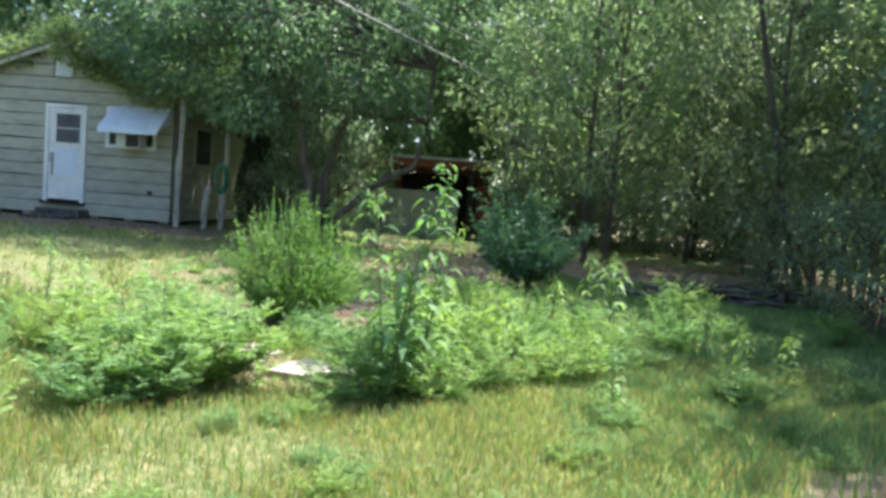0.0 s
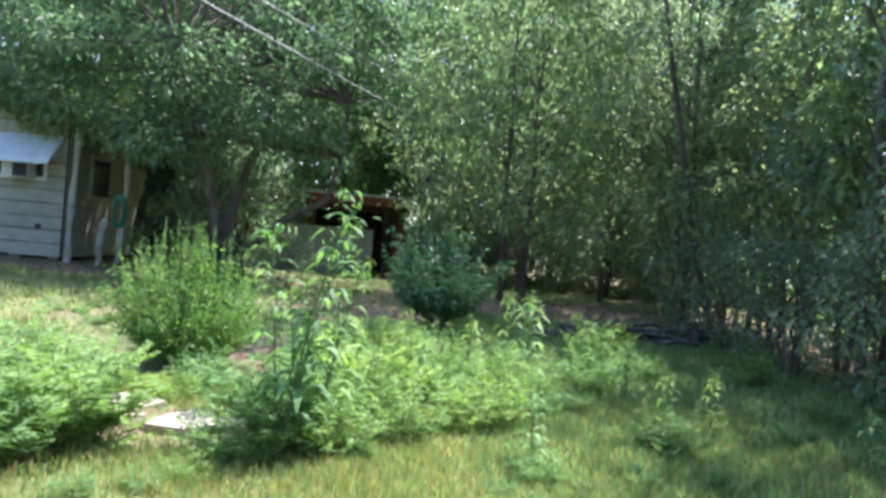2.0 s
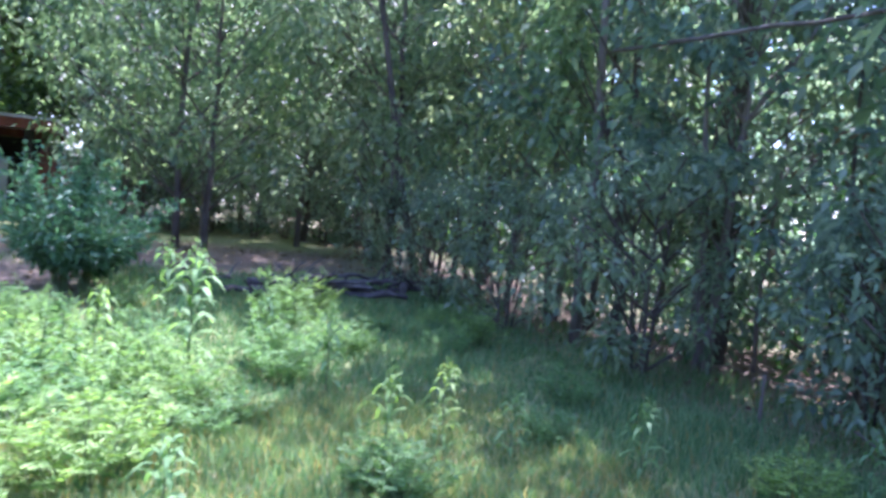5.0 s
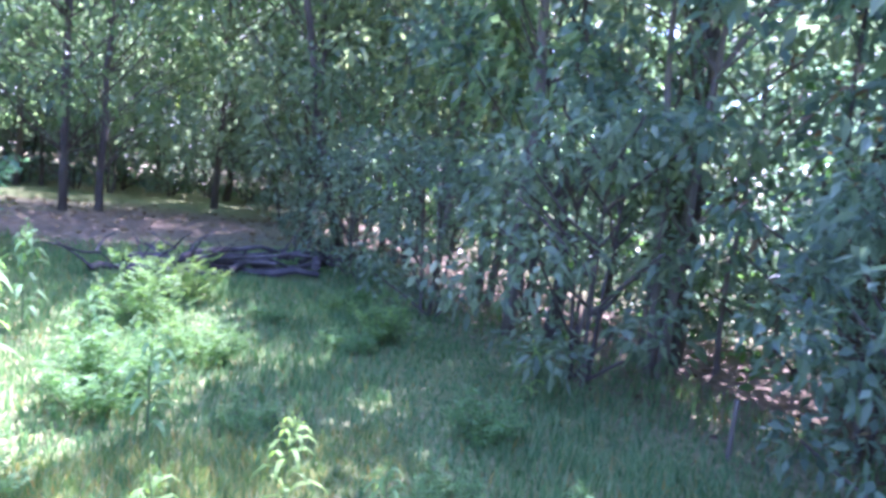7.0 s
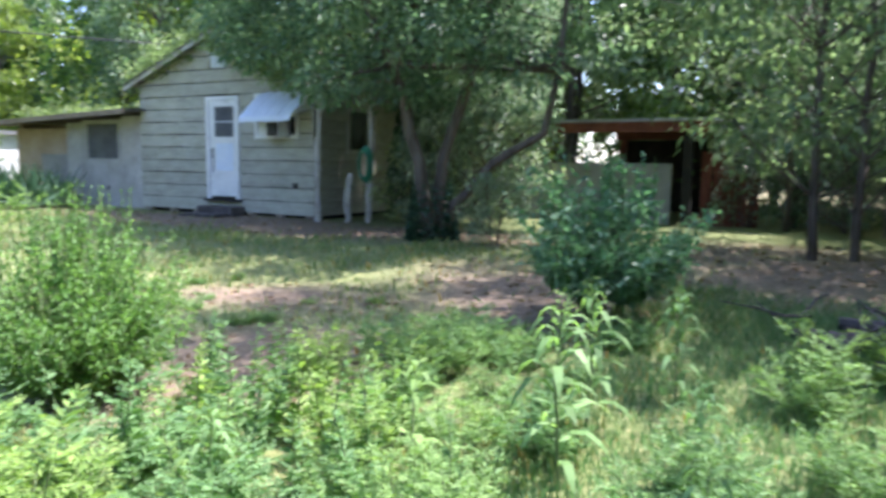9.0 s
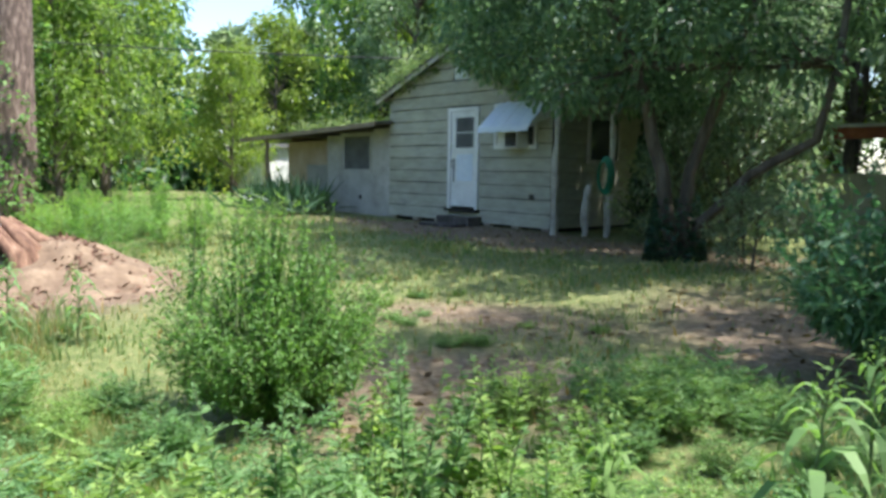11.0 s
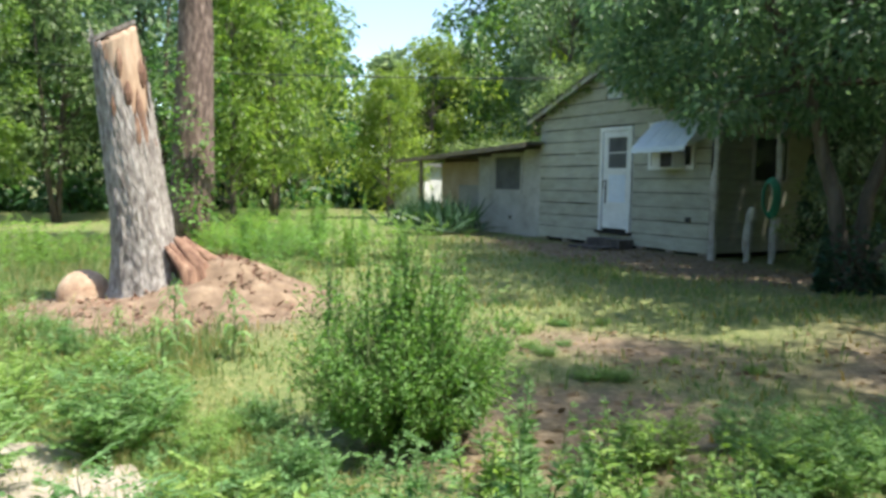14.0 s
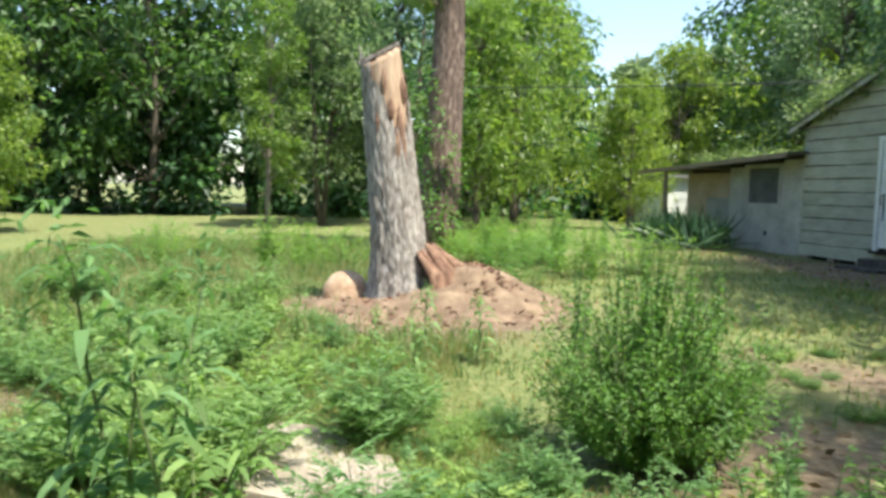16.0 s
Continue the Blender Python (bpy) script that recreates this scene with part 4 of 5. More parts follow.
def spike_weed(seed, h):
    """Upright shoots, leaves close along each."""
    rng = np.random.default_rng(seed)
    stem, fol = Geo(), Geo()
    for k in range(5):
        q = np.array((rng.normal(0, 0.11), rng.normal(0, 0.09), -0.03))
        top = q + np.array((rng.normal(0, 0.07), rng.normal(0, 0.07), h * rng.uniform(0.55, 1.0)))
        stem.tube(wiggle(rng, q, top, 5, 0.006), np.linspace(0.006, 0.002, 5), 4, False)
        n = int(85 * h / 0.8)
        t = rng.uniform(0.08, 1, n)
        a = rng.uniform(0, 2 * np.pi, n)
        D = np.stack([np.cos(a), np.sin(a), 0.55 + 0 * a], 1)
        ln = (0.085 * (1.1 - t) + 0.03) * rng.uniform(0.7, 1.2, n)
        fol.leaves(q + (top - q) * t[:, None], D, ln, ln * 0.16, rng, 0.2)
    return stem, fol


def fern_weed(seed, h, r):
    """A mound of feathery compound leaves."""
    rng = np.random.default_rng(seed)
    stem, fol = Geo(), Geo()
    for k in range(26):
        a, q = rng.uniform(0, 2 * np.pi), r * np.sqrt(rng.uniform(0, 1))
        top = np.array((q * np.cos(a), q * np.sin(a), h * rng.uniform(0.55, 1.0) * (1 - 0.4 * (q / r) ** 2)))
        path = wiggle(rng, top * np.array((0.35, 0.35, 0)), top, 5, 0.012)
        stem.tube(path, np.linspace(0.006, 0.002, 5), 4, False)
        for j in range(8):
            p = path[1] + (path[-1] - path[1]) * (j / 7) + rng.normal(0, 0.01, 3)
            b_ = rng.uniform(0, 2 * np.pi)
            d = np.array((np.cos(b_), np.sin(b_), rng.uniform(0.1, 0.8)))
            s_ = np.array((-np.sin(b_), np.cos(b_), 0))
            ln = rng.uniform(0.09, 0.17)
            t = np.repeat(np.linspace(0.2, 1, 6), 2)
            sg = np.tile((1.0, -1.0), 6)
            P = p + d * (t * ln)[:, None]
            D = d * 0.6 + s_ * sg[:, None] * (1.05 - 0.5 * t)[:, None]
            fol.leaves(P, D, ln * 0.5 * (1.15 - 0.6 * t), ln * 0.06, rng, 0.15)
    return stem, fol


def weed_proto(name, m, label, geos, group, leaf=LEAF_WEED):
    t = thing(name, m, label, "weed", group)
    tagged(part("stem", geos[0], STEM, t), kind="stuff")
    part("leaves", geos[1], leaf, t)
    return t


L1 = weed_proto("tall_weed", at_ground(9.12, -11.3), "tall weed with long drooping lance leaves", lance_weed(41, 1.34, 84, 0.25, 4), "tall weeds")
L2 = weed_proto("tall_weed", at_ground(9.3, -11.05, 40), "tall weed with long drooping lance leaves", lance_weed(42, 1.05, 66, 0.24, 4), "tall weeds")
L3 = weed_proto("tall_weed", at_ground(10.75, -7.85), "tall weed with long drooping lance leaves", lance_weed(43, 0.72, 26, 0.24), "tall weeds")
K1 = weed_proto("spike_weed", at_ground(9.2, -8.6), "upright weed shoots with close narrow leaves", spike_weed(51, 0.62), "spike weeds")
K2 = weed_proto("spike_weed", at_ground(9.6, -8.7), "upright weed shoots with close narrow leaves", spike_weed(52, 0.75), "spike weeds")
M1 = weed_proto("feathery_weed", at_ground(7.3, -10.3), "mound of feathery bright green weed leaves", fern_weed(61, 0.62, 0.42), "feathery weeds")
M2 = weed_proto("feathery_weed", at_ground(8.9, -10.4), "mound of feathery bright green weed leaves", fern_weed(62, 0.5, 0.45), "feathery weeds")
stand([L3], [(10.88, -8.6, 1.0), (10.3, -8.9, 0.8), (11.35, -8.4, 0.7), (11.65, -6.95, 0.7), (11.58, -9.3, 0.7), (11.9, -10.25, 0.6), (11.35, -10.8, 0.6), (12.1, -10.5, 0.5), (11.0, -7.3, 0.8), (10.5, -11.2, 0.6), (12.6, -10.9, 0.5),
            (5.2, -9.6, 0.9), (5.6, -9.2, 0.8), (6.3, -9.9, 0.8), (9.9, -9.6, 0.7), (12.3, -12.4, 0.4), (13.3, -11.5, 0.5), (13.6, -9.2, 0.5)], 0.06)
stand([K1, K2], [(9.0, -8.9, 1.0), (8.75, -8.55, 0.9), (9.4, -8.95, 1.1), (9.9, -8.4, 0.9), (10.1, -9.1, 1.1), (9.7, -9.4, 1.0), (10.4, -9.4, 0.9), (9.3, -9.5, 1.0), (10.6, -9.0, 0.8), (8.9, -8.1, 0.8), (9.5, -8.0, 0.8)])
stand([M1, M2], [(6.9, -10.87, 0.85), (7.65, -11.55, 1.35), (7.34, -10.35, 0.8), (7.75, -11.95, 0.9), (8.15, -11.45, 1.0), (9.2, -10.5, 0.85), (9.5, -10.2, 0.9), (9.75, -9.6, 0.8), (9.8, -10.8, 0.7), (10.3, -10.3, 0.8), (8.2, -9.55, 0.6),
                (9.3, -9.9, 0.8), (6.6, -11.4, 0.45), (5.2, -11.4, 0.7), (9.6, -7.4, 0.7), (9.1, -9.4, 0.8), (9.0, -7.2, 0.5)])
stand([M1, M2], [(9.1, -11.15, 0.8), (8.95, -11.4, 0.6), (9.4, -11.2, 0.65), (7.85, -11.3, 1.55), (7.95, -11.75, 0.9), (10.5, -11.45, 0.4), (11.35, -10.95, 0.55), (9.2, -12.7, 0.3), (11.75, -7.2, 0.7), (11.95, -8.15, 0.6), (12.1, -6.5, 0.7)])
stand([M2, M1], [(9.9 + 1.5 * rw.random(), -9.9 + 1.7 * rw.random(), 0.4 + 0.3 * rw.random()) for k in range(14)])
stand([M1, M2], [(8.8 + 1.7 * rw.random(), -8.0 + 1.9 * rw.random(), 0.35 + 0.3 * rw.random()) for k in range(16)])
stand([M2, M1], [(8.2 + 4.0 * rw.random(), -13.4 + 2.2 * rw.random(), 0.16 + 0.18 * rw.random()) for k in range(22)])
stand([M2], [(4.5 + 3.5 * rw.random(), -7.4 + 2.0 * rw.random(), 0.2 + 0.15 * rw.random()) for k in range(14)])
stand([M2, K1, M1], [(4.6 + 2.8 * rw.random() - 1.8 * (k % 3), -13.4 + 0.5 * (k % 5) + rw.uniform(-0.3, 0.3), 0.6 + 0.5 * rw.random()) for k in range(18)])
stand([M2, M1], [(11.2 + 2.6 * rw.random(), -11.2 + 0.5 * k + rw.uniform(-0.2, 0.2), 0.35 + 0.25 * rw.random()) for k in range(12)])
stand([M1, K2, M2, M1, L3], [(3.3 + 3.6 * rw.random(), -13.2 + 3.3 * rw.random(), 0.45 + 0.35 * rw.random()) for k in range(30)])
stand([M2, M1], [(7.0 + 1.6 * rw.random(), -10.25 + 0.9 * rw.random(), 0.35 + 0.3 * rw.random()) for k in range(9)])
# rank growth behind the stump and by the far lawn
R1 = weed_proto("roadside_weed", at_ground(1.2, -7.6), "rank green weeds waist high behind the stump", fern_weed(63, 1.0, 0.8), "rank weeds", LEAF_BUSH)
R2 = weed_proto("roadside_weed", at_ground(-0.6, -6.2), "rank green weeds waist high behind the stump", spike_weed(64, 1.15), "rank weeds", LEAF_BUSH)
stand([R1, R2], [(-3.8 + 5.2 * rw.random(), -7.8 + 3.0 * rw.random(), 0.7 + 0.4 * rw.random()) for k in range(20)] + [(-8.5 + 5.5 * rw.random(), -7.0 + 3.2 * rw.random(), 0.8 + 0.4 * rw.random()) for k in range(14)] + [(-0.5 - 4 * rw.random(), -14 + 4.6 * rw.random(), 0.6 + 0.4 * rw.random()) for k in range(16)])
palm = thing("yucca_clump", at_ground(-4.9, -1.6), "dark green spiky yucca clump by the lean-to", "plant")
rng = np.random.default_rng(71)
g = Geo()
n = 420
a, el = rng.uniform(0, 2 * np.pi, n), rng.uniform(0.15, 1.45, n)
D = np.stack([np.cos(el) * np.cos(a), np.cos(el) * np.sin(a), np.sin(el)], 1)
g.leaves(rng.normal(0, 0.4, (n, 3)) * np.array((1.6, 1, 0)) + np.array((0, 0, 0.1)), D, rng.uniform(0.7, 1.25, n), 0.04, rng, 0.12)
part("leaves", g, LEAF_PALM, palm)

# ---- snag, mound and pines ----
snag = thing("broken_tree_stump", pose(2.45, -9.5, gz(2.45, -9.5)), "tall broken grey tree trunk, splintered top, bare streak and hollow foot", "tree stump")


def snag_axis(z):
    t = (z + 0.25) / 3.5
    return 0.12 - 0.16 * t, 0.12 - 0.38 * t, 0.355 - 0.10 * t + 0.15 * math.exp(-max(0, z + 0.1) / 0.28)


def snag_shell(sides, lev, scale, ridge, top):
    """A ring mesh that follows the leaning trunk; top(a) is its ragged upper edge."""
    V, F = [], []
    for i in range(lev):
        for j in range(sides):
            a = 2 * math.pi * j / sides
            z = -0.25 + (top(a) + 0.25) * i / (lev - 1)
            cx, cy, r = snag_axis(z)
            co, si = math.cos(a), math.sin(a)
            k = 1 + 0.06 * noise.noise((2.2 * co, 2.2 * si, z * 0.7))
            k += ridge * abs(noise.noise((8 * co, 8 * si, z * 3.0))) + 0.7 * ridge * noise.noise((22 * co, 22 * si, z * 9.0))
            k += 0.24 * math.exp(-max(0, z) / 0.3) * max(0, math.sin(3 * a + 0.6)) ** 2
            V.append((cx + scale * r * k * co, cy + scale * r * k * si, z))
    for i in range(lev - 1):
        for j in range(sides):
            F.append((i * sides + j, i * sides + (j + 1) % sides, (i + 1) * sides + (j + 1) % sides, (i + 1) * sides + j))
    return V, F


SNAG = worn("snag_bark", (0.12, 0.095, 0.085), (0.31, 0.28, 0.26), (0.52, 0.49, 0.46), 14, 60, 0.97, (1.5, 1.5, 0.5), bump=1.0)
wood_top = lambda a: 3.06 + 0.13 * math.sin(a) - 0.05 * math.cos(a) + 0.07 * noise.noise((5 * math.cos(a), 5 * math.sin(a), 1))
V, F = snag_shell(72, 60, 0.90, 0.05, wood_top)
V.append((-0.04, -0.26, 2.98))
core = part("heartwood", built("heartwood", V, F, [(59 * 72 + j, 59 * 72 + (j + 1) % 72, len(V) - 1) for j in range(72)], RAW_WOOD, True), None, snag, "bare tan heartwood, weathered and cracked")
bark_top = lambda a: 2.98 - 0.95 * math.exp(-((a - 0.5 if a < math.pi else a - 2 * math.pi - 0.5) / 0.85) ** 2) + 0.30 * noise.noise((7 * math.cos(a), 7 * math.sin(a), 3)) + 0.15 * noise.noise((21 * math.cos(a), 21 * math.sin(a), 8))
V, F = snag_shell(110, 110, 1.0, 0.085, bark_top)
part("bark", built("bark", V, F, None, SNAG, True), None, snag, "thick ridged grey bark with a ragged upper edge")
rng = np.random.default_rng(82)
for k in range(9):
    a, z0 = rng.normal(0.1, 0.45), rng.uniform(1.6, 2.6)
    ln = rng.uniform(0.25, 0.6)
    P = []
    for t in np.linspace(0, 1, 5):
        cx, cy, r = snag_axis(z0 + ln * t)
        P.append((cx + r * 0.93 * math.cos(a + 0.1 * t), cy + r * 0.93 * math.sin(a + 0.1 * t), z0 + ln * t))
    part("rotten_streak", Geo().tube(P, np.array((0.012, 0.04, 0.05, 0.035, 0.01)) * rng.uniform(0.6, 1.1), 7), ROT, snag)
part("splintered_top", Geo().box(-0.31, 0.24, -0.12, 0.13, -0.02, 0.025, pose(-0.03, -0.24, 3.09, 6, -28, 82)), SNAG, snag, "splintered grey slab across the top")
for k in range(24):
    a = rng.uniform(0.35, 1.75)
    cx, cy, r = snag_axis(0.2)
    z1 = rng.uniform(0.3, 0.8)
    p = np.array((cx + (r + 0.3) * math.cos(a), cy + (r + 0.5) * math.sin(a), -0.05))
    e = np.array((cx + (r - 0.02) * math.cos(a), cy + (r - 0.02) * math.sin(a), z1))
    m_ = (p + e) / 2 + np.array((0.06 * math.cos(a), 0.1 * math.sin(a), 0.08))
    path = np.array([p, (p + m_) / 2, m_, (m_ + e) / 2, e]) + rng.normal(0, 0.015, (5, 3))
    part("split_root", Geo().tube(path, np.array((0.05, 0.065, 0.06, 0.05, 0.03)) * rng.uniform(0.7, 1.2), 7), ROT, snag, smooth=True)
cx, cy, r = snag_axis(0.5)
# No hole is cut: a black plug paints the dark inside of the hollow.
part("hollow", Geo().tube([(cx + r * 0.8 * math.cos(0.95), cy + r * 0.8 * math.sin(0.95), 0.45), (cx + (r + 0.05) * math.cos(0.95), cy + (r + 0.05) * math.sin(0.95), 0.48)], [0.08, 0.075], 10), BLACK, snag, "black plug painted as the shade inside a hollow")

mound = Geo()
N = 60
V = []
for j in range(N):
    for i in range(N):
        x, y = -2.3 + 4.6 * i / (N - 1), -2.1 + 4.2 * j / (N - 1)
        q = (x / 1.9) ** 2 + (y / 1.75) ** 2
        z = 0.42 * math.exp(-2.0 * ((x + 0.3) / 1.5) ** 2 - 2.0 * ((y - 0.6) / 1.2) ** 2) + 0.20 * math.exp(-q * 2.0) - 0.05 - 0.12 * max(0, q - 0.8)
        z += 0.07 * noise.noise((x * 2.2, y * 2.2, 4)) + 0.05 * noise.noise((x * 7, y * 7, 1))
        V.append((x, y, z))
F = [(j * N + i, j * N + i + 1, (j + 1) * N + i + 1, (j + 1) * N + i) for j in range(N - 1) for i in range(N - 1)]
mo = tagged(new("dirt_mound", built("dirt_mound", V, F, None, CHIPS, True)), "low mound of orange-brown rotten wood chips and earth", "mound", kind="structure")
mo.matrix_basis = pose(2.75, -9.1, -0.13)
g = Geo()
n = 2600
x, y = rng.normal(0, 0.8, n), rng.normal(0.2, 0.7, n)
z = np.array([0.40 * math.exp(-2.2 * ((p + 0.2) / 1.3) ** 2 - 2.2 * ((q - 0.6) / 1.0) ** 2) + 0.18 * math.exp(-((p / 1.9) ** 2 + (q / 1.75) ** 2) * 2.0) for p, q in zip(x, y)])
g.leaves(np.stack([x, y, z - 0.03], 1), rng.normal(0, 1, (n, 3)) * np.array((1, 1, 0.35)), rng.uniform(0.04, 0.14, n), 0.018, rng, 0.0)
ch = tagged(new("wood_chips", g.mesh("wood_chips", ROT)), "scattered splinters and bark chips on the mound", "wood chips", kind="stuff")
ch.matrix_basis = pose(2.75, -9.1, -0.13)

log = thing("log_round", pose(2.25, -10.12, gz(2.25, -10.12) + 0.11, 68, 10, 65), "cut pale log round lying by the stump", "log")
a = np.linspace(-0.17, 0.17, 7)
rad = 0.29 * np.array((0.55, 0.86, 1, 1.03, 1, 0.84, 0.5))
part("wood", Geo().tube(np.stack([0 * a, 0 * a, a], 1), rad, 20), RAW_WOOD, log, smooth=True)

for k, (x, y, r, h) in enumerate(((-5.4, -7.5, 0.46, 12),)):
    p = thing("pine_tree", pose(x, y, gz(x, y)), "tall pine with rough reddish-brown trunk, vines low down", "tree", "pines")
    rng = np.random.default_rng(90 + k)
    wood, crown = Geo(), Geo()
    path = wiggle(rng, (0, 0, -0.2), (0.15, 0.3, h), 14, 0.012)
    wood.tube(path, np.linspace(r * 1.12, r * 0.35, 14), 14)
    for i in range(26):
        q = path[rng.integers(6, 14)]
        a = rng.uniform(0, 2 * np.pi)
        e = q + np.array((1.9 * np.cos(a), 1.9 * np.sin(a), rng.uniform(-0.4, 0.9)))
        wood.tube(wiggle(rng, q, e, 5, 0.06), np.linspace(0.05, 0.01, 5), 5, False)
        m_ = 420
        t = rng.uniform(0.3, 1.0, m_)[:, None]
        crown.leaves(q + (e - q) * t + rng.normal(0, 0.16, (m_, 3)), rng.normal(0, 1, (m_, 3)) + np.array((0, 0, 0.2)), 0.26, 0.012, rng)
    part("trunk", wood, worn("pine_bark" if k == 0 else "pine_bark_dark", (0.045, 0.03, 0.026), (0.16, 0.11, 0.09), (0.36, 0.27, 0.23), 9, 30, 0.95, (1.5, 1.5, 0.45), bump=1.0), p, smooth=True)
    nv = 2600
    a, zz = rng.uniform(0, 2 * np.pi, nv), 4.2 * rng.uniform(0, 1, nv) ** 1.6
    rr = 0.5 + 0.18 * np.sin(3 * zz + 2 * a) + rng.uniform(0, 0.2, nv)
    part("vine", Geo().leaves(np.stack([rr * np.cos(a), rr * np.sin(a), zz], 1)[np.sin(2 * a + zz) > -0.2], (np.stack([np.cos(a), np.sin(a), 0 * a], 1) + rng.normal(0, 0.5, (nv, 3)))[np.sin(2 * a + zz) > -0.2], 0.13, 0.045, rng), LEAF_BUSH, p, "green vine climbing the lower trunk")
    part("crown", crown, LEAF_BRIGHT, p)

# ---- far side of the lawn ----
f1 = tree("far_tree", pose(-26, -9, -0.1), "dark broadleaf tree beyond the far lawn", BARK, LEAF_FAR_AND_SHADE, seed=101, h=13, rt=0.22, c0=1.6, cr=4.2, clumps=100, per=75, L=0.40, category="tree", group="far trees")
f2 = tree("far_tree", pose(-24, -17, -0.1), "dark broadleaf tree beyond the far lawn", BARK, LEAF_FAR_AND_SHADE, seed=102, h=14, rt=0.25, c0=2.2, cr=4.6, clumps=100, per=75, L=0.42, forks=2, category="tree", group="far trees")
f3 = tree("roadside_tree", pose(-13.5, -11.6, -0.1), "slim yellow-green young tree at the lawn's edge", BARK_PALE, LEAF_BRIGHT, seed=103, h=7.5, rt=0.09, c0=1.5, cr=1.25, clumps=60, per=110, L=0.15, category="tree", group="roadside trees")
stand([f1, f2], [(-28, -2, 1.0), (-30, -13, 1.1), (-23.5, -22, 1.0), (-30, -21, 1.1), (-22, -28, 1.0), (-20, -34, 1.0), (-33, 4, 1.1), (-21, 13, 1.0), (-36, -8, 1.2)])
stand([b1, b2], [(-14.5, -3.0, 0.95), (-17.5, -6.5, 1.0), (-12.8, 0.8, 0.6), (-19, -1.5, 0.8), (-20, 6.5, 0.75), (-17.0, 11, 1.0), (-11.2, -5.2, 0.7), (-16, -9.8, 0.8)])
stand([b1], [(-9.5, -18.8, 0.55), (-12, -21, 0.7), (-8.2, -21.5, 0.6)])

# ---- brush pile ----
pile = thing("brush_pile", pose(12.85, -5.25, gz(12.85, -5.25)), "heap of dark dead logs and branches lying on the grass", "brush pile")
rng = np.random.default_rng(111)
for k in range(22):
    x, ln = rng.uniform(-1.2, 1.15), rng.uniform(0.5, 1.5)
    a = rng.normal(0.38, 0.35)
    c = np.array((x, 0.38 * x + rng.normal(0, 0.16), rng.uniform(0.03, 0.17)))
    d = np.array((math.cos(a), math.sin(a), rng.normal(0, 0.08))) * ln / 2
    r = rng.uniform(0.018, 0.055)
    part("branch", Geo().tube(wiggle(rng, c - d, c + d, 6, 0.03), np.linspace(r, r * 0.6, 6), 7), DEAD_WOOD, pile)
for k in range(26):
    x = rng.uniform(-1.4, 1.3)
    c = np.array((x, 0.38 * x + rng.normal(0, 0.2), rng.uniform(0.05, 0.2)))
    e = c + np.array((rng.normal(0, 0.35), rng.normal(0, 0.3), rng.uniform(0.05, 0.3)))
    part("twig", Geo().tube(wiggle(rng, c, e, 4, 0.03), np.linspace(0.014, 0.005, 4), 4), DEAD_WOOD, pile)

# ---- slab, post, stake, cables ----
slab = thing("concrete_slab", pose(8.1, -10.7, gz(8.1, -10.7), 0, 0, 10), "broken pale concrete slab half buried in weeds", "slab")
rng = np.random.default_rng(121)
for cx, cy, r, tilt in ((0.42, -0.16, 0.32, 3), (-0.5, -0.05, 0.58, -2), (-0.1, 0.36, 0.26, -5)):
    n = 11
    a = np.linspace(0, 2 * np.pi, n, endpoint=False)
    q = r * rng.uniform(0.75, 1.15, n)
    top = np.stack([cx + q * np.cos(a), cy + 0.75 * q * np.sin(a), 0.055 + 0.012 * rng.normal(0, 1, n) + tilt * 0.004 * np.cos(a)], 1)
    low = top * np.array((1, 1, 0)) + np.array((0, 0, -0.06))
    mid = np.array([[cx, cy, 0.065]])
    part("fragment", Geo().add(np.vstack([top, low, mid]), [(i, i + n, (i + 1) % n + n, (i + 1) % n) for i in range(n)], [(i, (i + 1) % n, 2 * n) for i in range(n)]), CONCRETE, slab)
post = thing("porch_post", pose(10.86, -13.9, gz(10.86, -13.9)), "weathered grey wooden post by the porch", "post")
part("shaft", Geo().box(-0.045, 0.045, -0.045, 0.045, -0.1, 1.07), OLD_WOOD, post)
part("cap", Geo().box(-0.055, 0.055, -0.055, 0.055, 1.07, 1.09), OLD_WOOD, post)
stick = thing("leaning_stick", pose(10.77, -13.78, gz(10.77, -13.78)), "thin brown stick leaning on the porch post", "stick")
part("shaft", Geo().tube([(-0.04, 0.04, 0.0), (0.01, -0.01, 0.45), (0.045, -0.06, 0.9)], [0.013, 0.012, 0.01], 6), RAW_WOOD, stick)
stake = thing("survey_stake", at_ground(14.15, -10.14), "short pale stake in the grass at the wood's edge", "stake")
part("shaft", Geo().tube([(0, 0, -0.1), (0.01, 0.0, 0.32)], 0.013, 5), BARK_PALE, stake)


def cable(a, b, sag, r, label, mat=CABLE):
    t = np.linspace(0, 1, 24)[:, None]
    P = np.array(a) * (1 - t) + np.array(b) * t
    P[:, 2] -= sag * 4 * (t * (1 - t))[:, 0]
    return tagged(new("overhead_cable", Geo().tube(P, r, 5).mesh("overhead_cable", mat, True)), label, "cable", "overhead cables")


cable((4.64, -13.96, 3.57), (9.62, -1.2, 3.29), 0.02, 0.012, "thin pale overhead service cable running into the trees", PALE_CABLE)
cable((6.77, -13.96, 2.7), (9.58, -1.2, 3.88), 0.02, 0.008, "thin pale overhead service cable running into the trees", PALE_CABLE)
cable((-24, -18, 6.2), (-1.5, 0.3, 3.7), 0.35, 0.016, "black overhead cable from the trees to the cottage")
cable((-12, -3.4, 6.5), (-12.2, -3.45, 0.0), 0.0, 0.02, "vertical guy wire among the trees")

# sapling trunks and vines at the wood's edge
rng = np.random.default_rng(131)
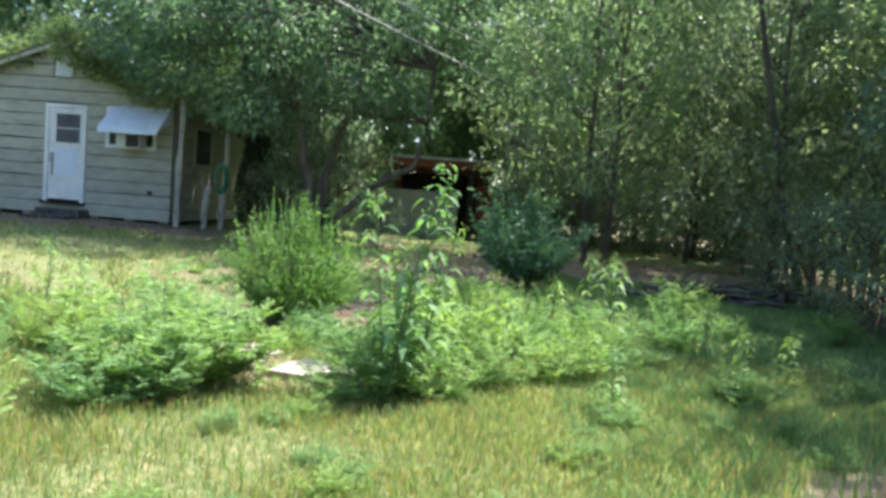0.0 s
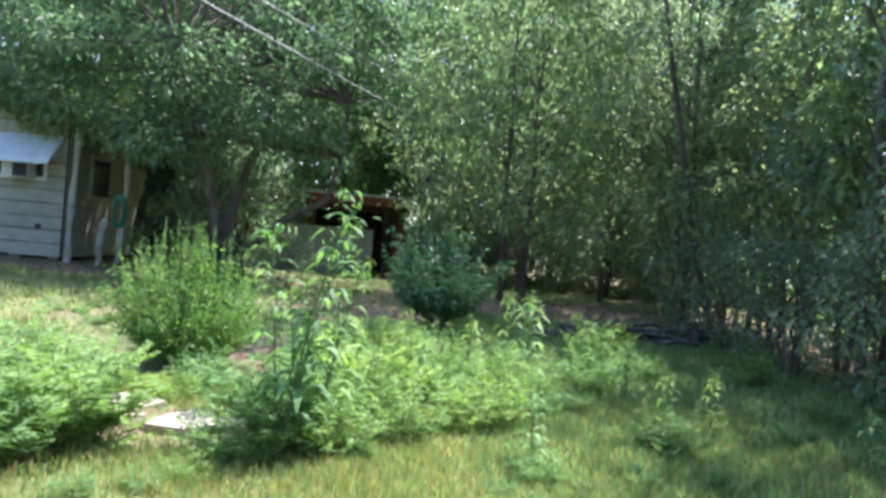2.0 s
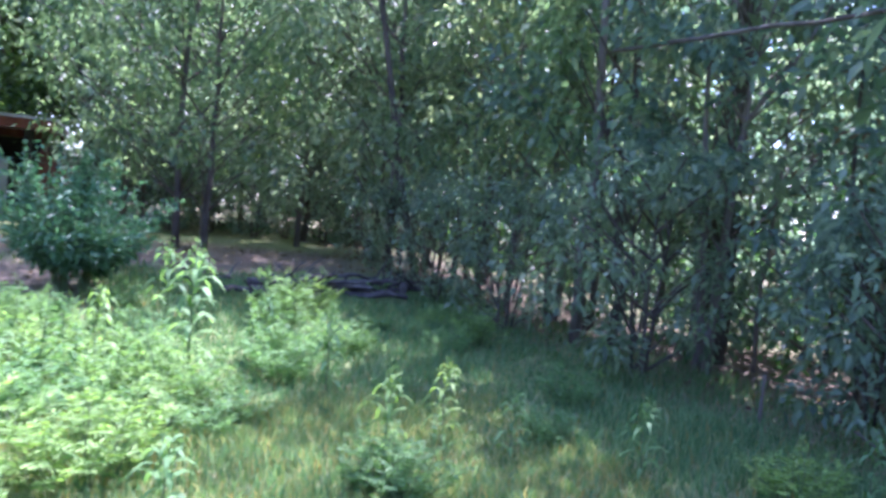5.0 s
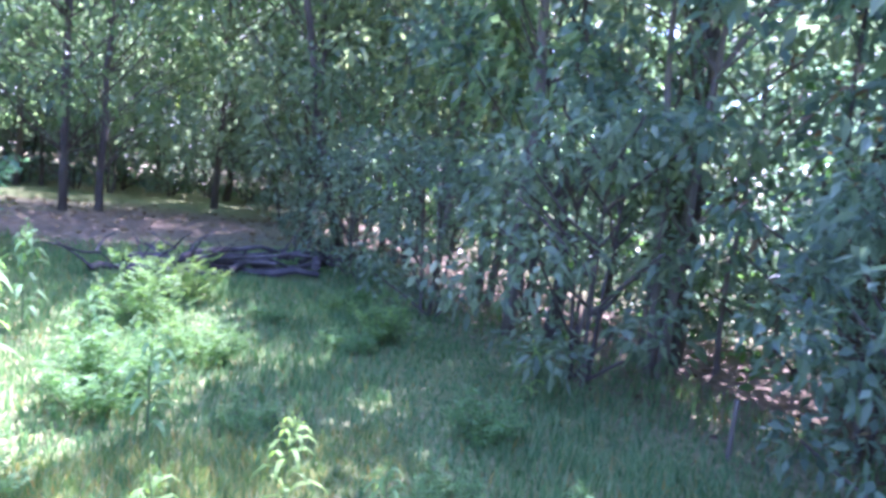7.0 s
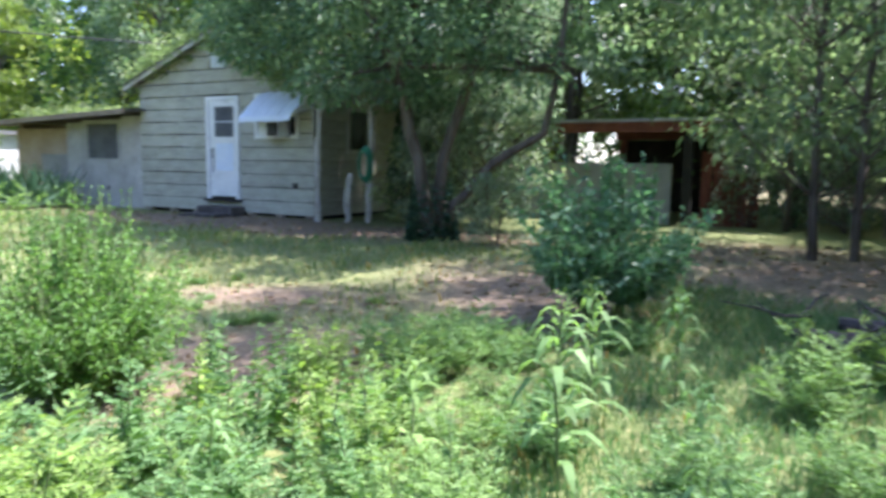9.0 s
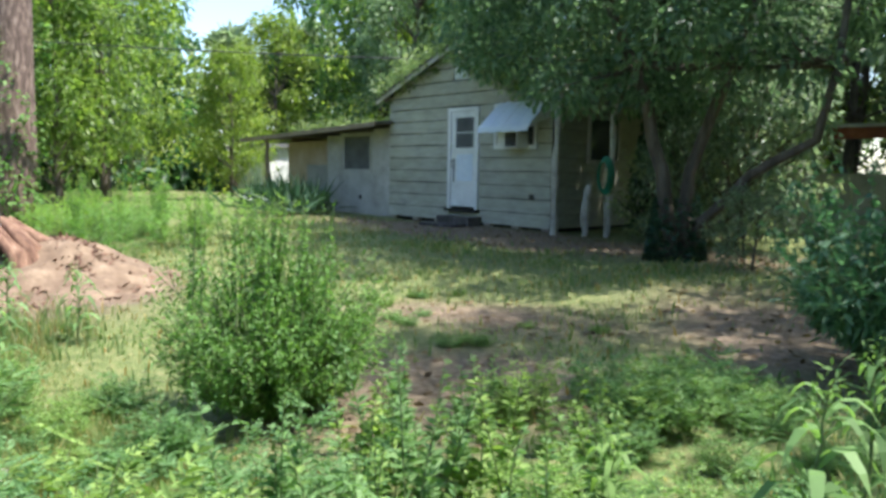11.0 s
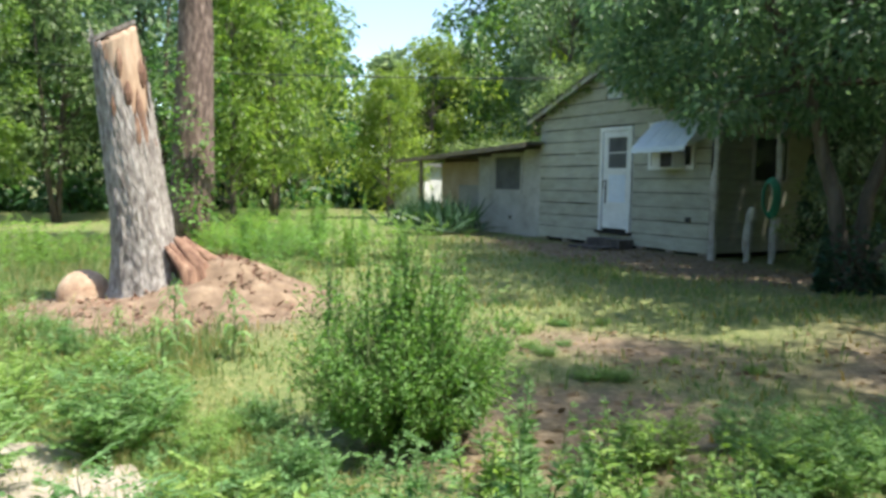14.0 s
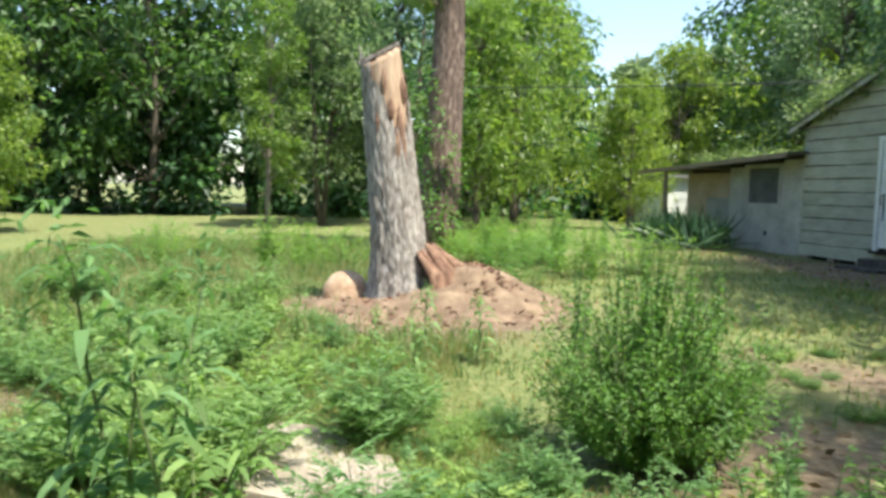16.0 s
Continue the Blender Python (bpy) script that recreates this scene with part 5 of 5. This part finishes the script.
for k in range(46):
    y = -12.8 + 17 * rng.random()
    x = 14.75 + 0.9 * rng.random() + 0.12 * max(0, y + 1)
    o = thing("sapling_stem", pose(x, y, gz(x, y) - 0.05), "bare slender sapling stem at the wood's edge", "sapling", "sapling stems")
    h = rng.uniform(2.2, 4.5)
    r = rng.uniform(0.012, 0.03)
    part("stem", Geo().tube(wiggle(rng, (0, 0, 0), (rng.normal(0, 0.25), rng.normal(0, 0.3), h), 7, 0.04), np.linspace(r, r * 0.5, 7), 5, False), BARK_PALE if k % 3 == 0 else BARK, o)
pt = thing("pale_trunk", pose(14.55, -7.5, gz(14.55, -7.5) - 0.05), "pale crooked vine-wrapped trunk at the wood's edge", "tree")
part("trunk", Geo().tube(wiggle(rng, (0, 0, 0), (-0.1, -0.2, 4.2), 10, 0.035), np.linspace(0.06, 0.03, 10), 8), BARK_PALE, pt, smooth=True)
br = thing("dead_limb", pose(13.75, -8.5, 0.05), "dark bare limb reaching out of the wood's edge", "branch")
part("limb", Geo().tube(wiggle(rng, (0.75, 0.9, 2.6), (-0.4, -2.75, 2.02), 9, 0.015), np.linspace(0.022, 0.012, 9), 6), BARK, br)
# Two saplings with crowns raised for shade; the rest are added to shade the lawn.
for k, (x, y, hh, cr, c0) in enumerate(((11.3, -1.2, 7.5, 2.5, 1.5), (11.75, -0.9, 6.5, 2.0, 1.3), (14.2, -2.9, 7.5, 2.2, 1.0), (13.7, 0.8, 7.0, 2.3, 0.7), (14.6, -3.3, 12.6, 2.4, 6.5), (14.6, -1.2, 9.0, 2.7, 1.2), (10.6, 3.2, 8.0, 2.4, 0.9))):
    sp = thing("slender_tree", at_ground(x, y), "slender tree on bare earth, its high leafy crown set to shade the yard", "tree", "slender trees")
    wood, crown = tree_parts(seed=141 + k, h=hh, rt=0.055, c0=c0, cr=cr, clumps=95, per=110 if hh > 12 else 55, L=0.14, lean=(-2.2, 0) if hh > 12 else (0, 0))
    part("trunk", wood, BARK, sp, smooth=True)
    part("crown", crown, LEAF_SHADE if k in (2, 3, 5) else LEAF_OAK, sp)

# ---- grass ----
def blades(name, label, n, box, h0, h1, mat, seed, want, width=0.006):
    rng = np.random.default_rng(seed)
    x0, x1, y0, y1 = box
    X, Y = rng.uniform(x0, x1, n), rng.uniform(y0, y1, n)
    keep = np.array([rng.random() < want(x, y) for x, y in zip(X, Y)])
    X, Y = X[keep], Y[keep]
    n = len(X)
    Z = np.array([gz(x, y) for x, y in zip(X, Y)])
    a, b_ = rng.uniform(0, 2 * np.pi, n), rng.uniform(0, 2 * np.pi, n)
    h = rng.uniform(h0, h1, n) * np.array([0.95 + 0.75 * noise.noise((x * 1.1, y * 1.1, 12.0)) for x, y in zip(X, Y)])
    ben = h * rng.uniform(0.1, 0.65, n)
    w = width * rng.uniform(0.7, 1.5, n)
    S = np.stack([np.cos(a) * w, np.sin(a) * w, 0 * w], 1)
    B = np.stack([X, Y, Z - 0.01], 1)
    M = B + np.stack([np.cos(b_) * ben * 0.3, np.sin(b_) * ben * 0.3, h * 0.6], 1)
    T = B + np.stack([np.cos(b_) * ben, np.sin(b_) * ben, h], 1)
    V = np.stack([B - S, B + S, M + S * 0.75, M - S * 0.75, T], 1).reshape(-1, 3)
    i = np.arange(n)[:, None] * 5
    return tagged(new(name, built(name, V, i + np.array((0, 1, 2, 3)), i + np.array((3, 2, 4)), mat)), label, "grass", kind="stuff")


bare_at = lambda x, y: 1 - 0.93 * soil(x, y)
patchy = lambda x, y: (1 - 0.97 * soil(x, y)) * (0.25 + 0.75 * step(-0.2, 0.35, noise.noise((x * 0.8, y * 0.8, 3.0))))
blades("tall_grass", "tall yellow-green grass in the sunlit yard", 230000, (5.0, 12.6, -14.8, -9.4), 0.03, 0.11, GRASS, 201, lambda x, y: step(-14.9, -13.7, y) * step(5.0, 6.2, x) * (1 - 0.9 * soil(x, y)) * (0.35 + 0.65 * step(-0.35, 0.2, noise.noise((x * 0.9, y * 0.9, 7.0)))), 0.0026)
blades("shade_grass", "short green grass in the shade of the wood", 80000, (10.2, 15.0, -13.5, -3.8), 0.03, 0.11, SHADE_GRASS, 202, bare_at, 0.0045)
blades("lawn_grass", "short patchy lawn before the cottage", 42000, (-3.5, 10.8, -9.8, -0.6), 0.03, 0.12, GRASS, 203, patchy, 0.008)
blades("rough_grass", "rough tall grass and weeds towards the lane", 62000, (-8, 6.4, -16.5, -9), 0.07, 0.24, GRASS, 204, lambda x, y: bare_at(x, y) * step(-16.5, -14.5, y) * step(6.4, 5.0, x) * step(-8.0, -6.0, x), 0.006)
# dead leaves on the earth
rng = np.random.default_rng(211)
n = 9000
X, Y = rng.uniform(-3, 15.5, n), rng.uniform(-11, 3, n)
keep = np.array([soil(x, y) > 0.3 for x, y in zip(X, Y)])
X, Y = X[keep], Y[keep]
g = Geo().leaves(np.stack([X, Y, [gz(x, y) + 0.012 for x, y in zip(X, Y)]], 1), rng.normal(0, 1, (len(X), 3)) * np.array((1, 1, 0.15)), rng.uniform(0.05, 0.10, len(X)), 0.02, rng, 0.05)
tagged(new("leaf_litter", g.mesh("leaf_litter", LEAF_DRY)), "brown dead leaves strewn on the earth", "leaf litter", kind="stuff")
